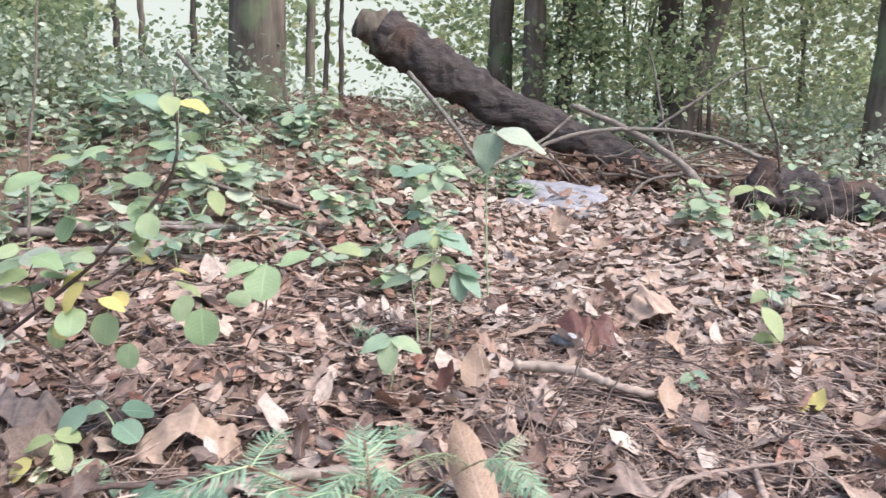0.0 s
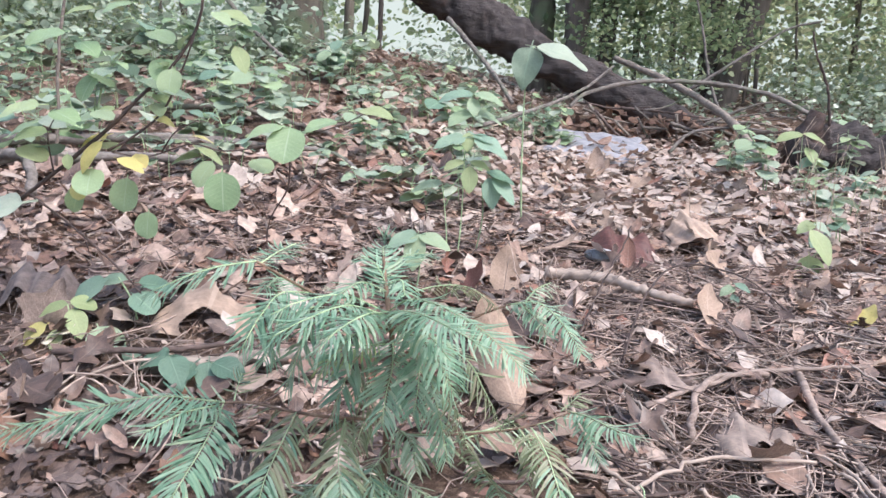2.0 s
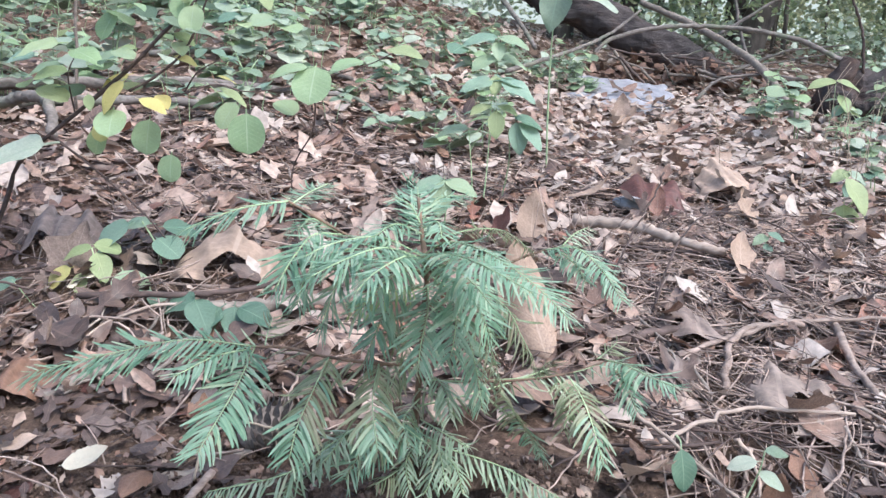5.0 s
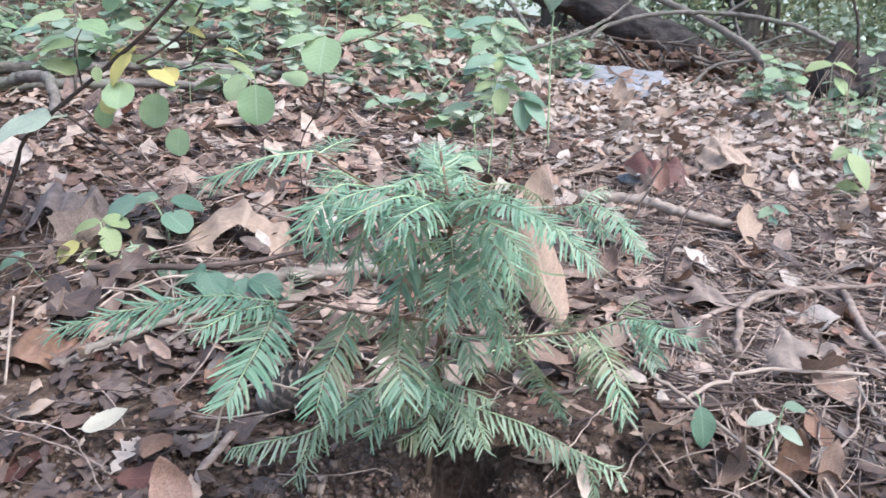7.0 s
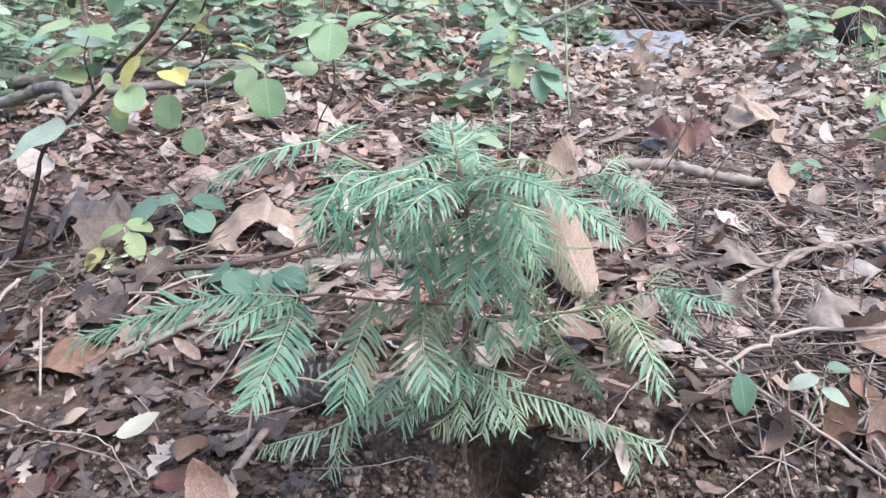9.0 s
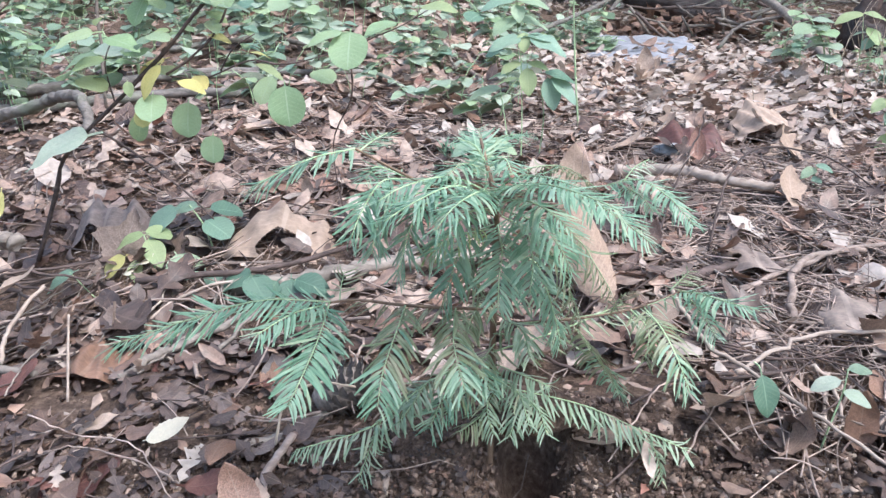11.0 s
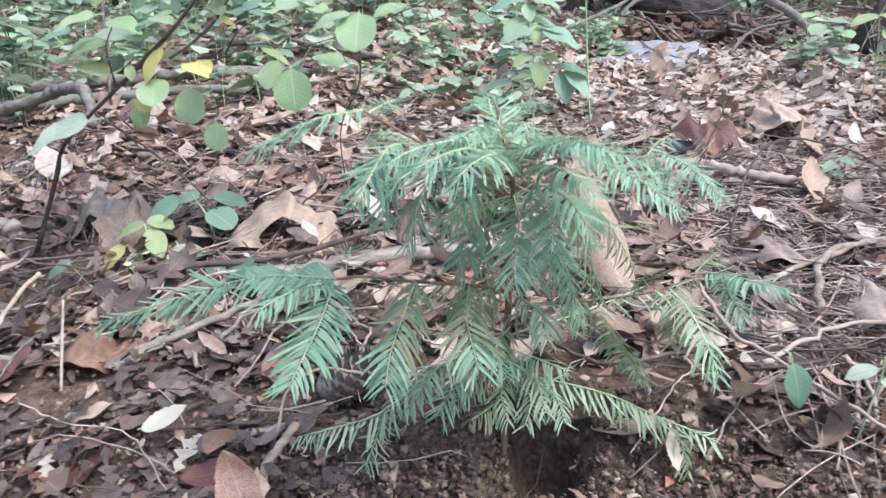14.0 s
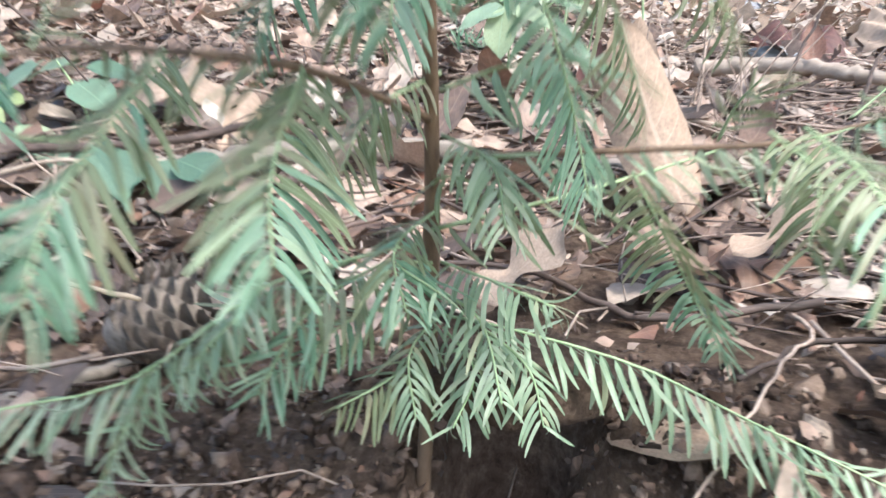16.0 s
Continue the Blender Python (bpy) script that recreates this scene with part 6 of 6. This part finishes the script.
stick("thin arching dead branch over the leaves", [(0.62, 6.05, 0.62), (0.76, 6.13, 0.73), (1.15, 6.2, 0.83), (1.6, 6.2, 0.85), (2.0, 6.1, 0.8), (2.35, 6.0, 0.66)], 0.014, 0.018, m_branch, "branch", 9, "branch", 41, "dead branches")
stick("short dead stick propped on the trunk", [(-0.01, 5.30, 0.47), (0.41, 5.80, 0.61), (0.70, 6.10, 0.74), (0.94, 6.30, 0.93)], 0.016, 0.009, m_branch, "branch", 9, "branch", 42, "dead branches")
stick("upright forked dead twig", [(1.85, 6.6, 0.6), (1.75, 6.7, 0.9), (1.68, 6.8, 1.25), (1.6, 6.8, 1.5)], 0.014, 0.008, m_branch, "branch", 8, "branch", 43, "dead branches")
stick("slanting dead twig crossing the fork", [(1.6, 6.65, 0.8), (1.95, 6.7, 1.05), (2.3, 6.75, 1.3), (2.55, 6.7, 1.38)], 0.014, 0.007, m_branch, "branch", 8, "branch", 44, "dead branches")
stick("small curved dead stick on the litter", [(1.3, 5.75, 0.36), (1.45, 5.8, 0.5), (1.7, 5.8, 0.55), (1.95, 5.7, 0.55)], 0.013, 0.008, m_branch, "branch", 8, "branch", 45, "dead branches")
stick("long dead stick slanting from the trunk", [(-0.34, 6.6, 1.22), (-0.1, 6.3, 0.98), (0.08, 6.0, 0.78), (0.2, 5.8, 0.62)], 0.02, 0.014, m_branch, "branch", 9, "branch", 46, "dead branches")
stick("dead stick leaning beside the tree", [(-1.75, 5.3, 1.25), (-1.5, 5.25, 1.0), (-1.25, 5.1, 0.82), (-1.1, 5.0, 0.72)], 0.014, 0.01, m_branch, "branch", 9, "branch", 47, "dead branches")
stick("thin bent dead stem rising from the log", [(2.25, 5.5, 0.6), (2.2, 5.5, 0.85), (2.1, 5.5, 1.05), (2.05, 5.5, 1.2)], 0.01, 0.006, m_stick_dark, "branch", 8, "branch", 48, "dead branches")
stick("tall thin grey-brown sapling stem", [(-1.5, 2.95, 0.33), (-1.47, 2.93, 0.7), (-1.42, 2.92, 1.05), (-1.38, 2.9, 1.5)], 0.006, 0.004, m_stick_grey, "sapling", 8, "sapling", 49, "saplings")

# brush and leaves heaped along the fallen trunk
rng = np.random.RandomState(91)
heap = []
for k in range(420):
    f = rng.rand()
    x, y = 0.35 + 2.1 * f + 0.1 * rng.randn(), 6.72 - 0.35 * rng.rand() - 0.25 * f
    m = lying(x, y, 0.08 + 0.08 * rng.rand(), 0.5, 0.02 + 0.2 * rng.rand() * (1 - abs(2 * f - 1)), rng)
    heap.append(moved(coarse_leaves[rng.randint(4)], m))
tagged(thing("leaf_litter", "brown leaves heaped against the fallen trunk", "leaf litter", piece=joined(heap), mat=m_brown), kind="stuff")
for k in range(34):
    x, y, a = 0.7 + 1.7 * rng.rand(), 6.15 + 0.45 * rng.rand(), rng.randn() * 0.5 - 0.25
    ln, z = 0.35 + 0.6 * rng.rand(), gz(x, y) + 0.05 + 0.22 * rng.rand()
    stick("dead brushwood twig lying against the trunk", [(x, y, z), (x + 0.5 * ln * math.cos(a), y + 0.05 * rng.randn(), z + 0.5 * ln * math.sin(a) + 0.04 * rng.randn()), (x + ln * math.cos(a), y + 0.1 * rng.randn(), z + ln * math.sin(a))],
          0.006 + 0.008 * rng.rand(), 0.004, (m_branch, m_stick_dark, m_stick_grey)[k % 3], "branch", 6, "branch", 700 + k, "dead branches")

# ---- trees behind ----
quad_leaf = [blade("oval", 1.0, 0.55, 4, 2, 0.5, 0.6, 0, 0.1, 0, 3), blade("round", 1.0, 0.8, 4, 2, -0.5, 0.5, 0, 0.1, 0, 4)]


def leaf_cloud(centres, per, size, spread, rng, flat=0.6):
    out = []
    for c in centres:
        for k in range(per):
            p = np.array(c) + rng.randn(3) * spread * np.array((1, 1, flat))
            s = size * (0.6 + 0.8 * rng.rand())
            out.append(moved(quad_leaf[rng.randint(2)], Matrix.LocRotScale(Vector(p), Euler((rng.randn() * 0.6, rng.randn() * 0.6, rng.rand() * 6.283)), (s, s, s))))
    return joined(out)


def tree(label, foot, lean, radius, height, mat, seed, limbs=5, name="tree", flare=1.5):
    rng = np.random.RandomState(seed)
    x, y = foot
    z = gz(x, y)
    t = thing(name, label, "tree", (0, 0, 0), "trees behind the fallen trunk")
    path = [(x, y, z - 0.1), (x + lean[0] * 0.05, y, z + 0.25), (x + lean[0] * 0.3, y + lean[1] * 0.3, z + height * 0.3), (x + lean[0], y + lean[1], z + height)]
    part("trunk", rough_trunk(path, (radius * flare, radius * 1.02, radius * 0.95, radius * 0.85, radius * 0.7, radius * 0.5), 60, 28, radius * 0.14, 1.6 / max(radius, 0.1) * 0.4, seed), mat, t)
    ends = []
    for k in range(limbs):
        p = spline(path, 20)[12 + rng.randint(7)]
        a = rng.rand() * 6.283
        ln = height * (0.2 + 0.15 * rng.rand())
        e = p + np.array((math.cos(a) * ln, math.sin(a) * ln, ln * 0.6))
        part("limb", tube(spline([p, (p + e) / 2 + rng.randn(3) * 0.1, e], 10), (radius * 0.4, radius * 0.12), 8, 0.05, 0.1, k), mat, t)
        ends += [p + (e - p) * f for f in (0.6, 0.85, 1.0)]
    part("crown", leaf_cloud(ends, 60, 0.11, 0.35, rng), m_far, t)
    return t


tree("stout grey-barked tree trunk with a flared foot", (-1.5, 6.3), (0.25, 0.0), 0.235, 7.0, m_bark, 1, 5, flare=1.35)
tree("mossy tree trunk among undergrowth", (0.55, 9.6), (-0.1, 0.2), 0.16, 7.0, m_bark, 2)
tree("dark tree trunk beside a mossy one", (0.93, 9.2), (-0.25, 0.2), 0.15, 6.5, m_dark_bark, 3)
tree("dark slender tree trunk", (1.25, 9.4), (0.15, 0.3), 0.10, 6.0, m_dark_bark, 4)
tree("dark leaning tree trunk", (2.5, 9.2), (1.5, 0.2), 0.17, 6.0, m_dark_bark, 5)
tree("dark tree trunk leaning the other way", (2.42, 9.4), (-0.15, 0.2), 0.12, 6.0, m_dark_bark, 6)
tree("straight grey tree trunk beside the thicket", (3.95, 7.5), (-0.05, 0.1), 0.17, 6.5, m_bark, 7, flare=1.2)
tree("thin mossy young tree", (-1.5, 8.6), (0.05, 0.1), 0.055, 5.0, m_bark, 8, 3, "young_tree", 1.2)
rng = np.random.RandomState(31)
for k in range(34):
    x, y = (1.4 + 4.2 * rng.rand(), 9.0 + 3.5 * rng.rand()) if k < 22 else (-5.5 + 4.5 * rng.rand(), 8.3 + 3 * rng.rand())
    z = gz(x, y)
    lx, h = 0.35 * rng.randn(), 3.0 + 1.5 * rng.rand()
    r = 0.012 + 0.03 * rng.rand()
    stick("thin bare woodland stem in the thicket", [(x, y, z - 0.05), (x + lx * 0.3 + 0.05 * rng.randn(), y, z + h * 0.35), (x + lx * 0.7 + 0.08 * rng.randn(), y, z + h * 0.7), (x + lx, y, z + h)], r, r * 0.5, (m_dark_bark, m_bark)[k % 2], "thicket_stem", 7, "stem", 400 + k, "thicket stems", 0.02)

# undergrowth and leafy branches behind
rng = np.random.RandomState(77)


def thicket(label, x0, x1, y0, y1, z0, z1, n, per, size, spread, mat=None):
    centres = []
    while len(centres) < n:
        x, y = x0 + (x1 - x0) * rng.rand(), y0 + (y1 - y0) * rng.rand()
        z = gz(x, y) + z0 + (z1 - z0) * rng.rand()
        bearing, rise = x / y, (z - 1.0) / y
        if -0.46 < bearing < -0.28 and rise > 0.025 or -0.2 < bearing < -0.05 and 0.0 < rise < 0.14:
            if rng.rand() < 0.93:
                n -= 1
                continue
        if noise.noise(Vector((x * 0.9, y * 0.5, z * 1.1))) > -0.05:
            centres.append((x, y, z))
    tagged(thing("undergrowth", label, "undergrowth", piece=leaf_cloud(centres, per, size, spread, rng), mat=mat or m_far), kind="stuff")


thicket("leafy bushes on the bank behind the tree", -8, -1.9, 5.6, 9.5, 0.05, 1.5, 380, 56, 0.065, 0.22)
thicket("fine leafy branches over the bank", -6.5, -2.1, 6.6, 9, 0.6, 2.4, 230, 50, 0.06, 0.22)
thicket("leafy saplings before the far trunks", 0.9, 4.2, 7.7, 8.7, 0.2, 2.6, 130, 46, 0.055, 0.2)
thicket("low leafy weeds on the bank", -5, -1.3, 5.3, 8, 0.0, 0.6, 190, 40, 0.055, 0.17, m_cover)
thicket("light green leafy branches in the background", -6, 3.2, 10.5, 15, 0.0, 4.2, 360, 55, 0.085, 0.32)
thicket("dense dark leafy thicket in the background", 2.8, 11, 8.6, 14, 0.0, 3.8, 540, 58, 0.075, 0.28, m_thicket)
thicket("low weeds along the top of the slope", -3, 6, 7.4, 10.5, 0.0, 0.45, 180, 36, 0.06, 0.18, m_cover)
thicket("low green weeds behind the short log", 2.4, 6.5, 5.9, 8.5, 0.0, 0.5, 60, 36, 0.055, 0.16, m_cover)
thicket("hanging leafy branches between trunks", 0.9, 2.6, 8.8, 10.5, 0.6, 2.6, 60, 60, 0.07, 0.2)
thicket("distant pale green woodland edge", -18, 20, 16, 24, -0.1, 6.5, 360, 66, 0.22, 0.75)
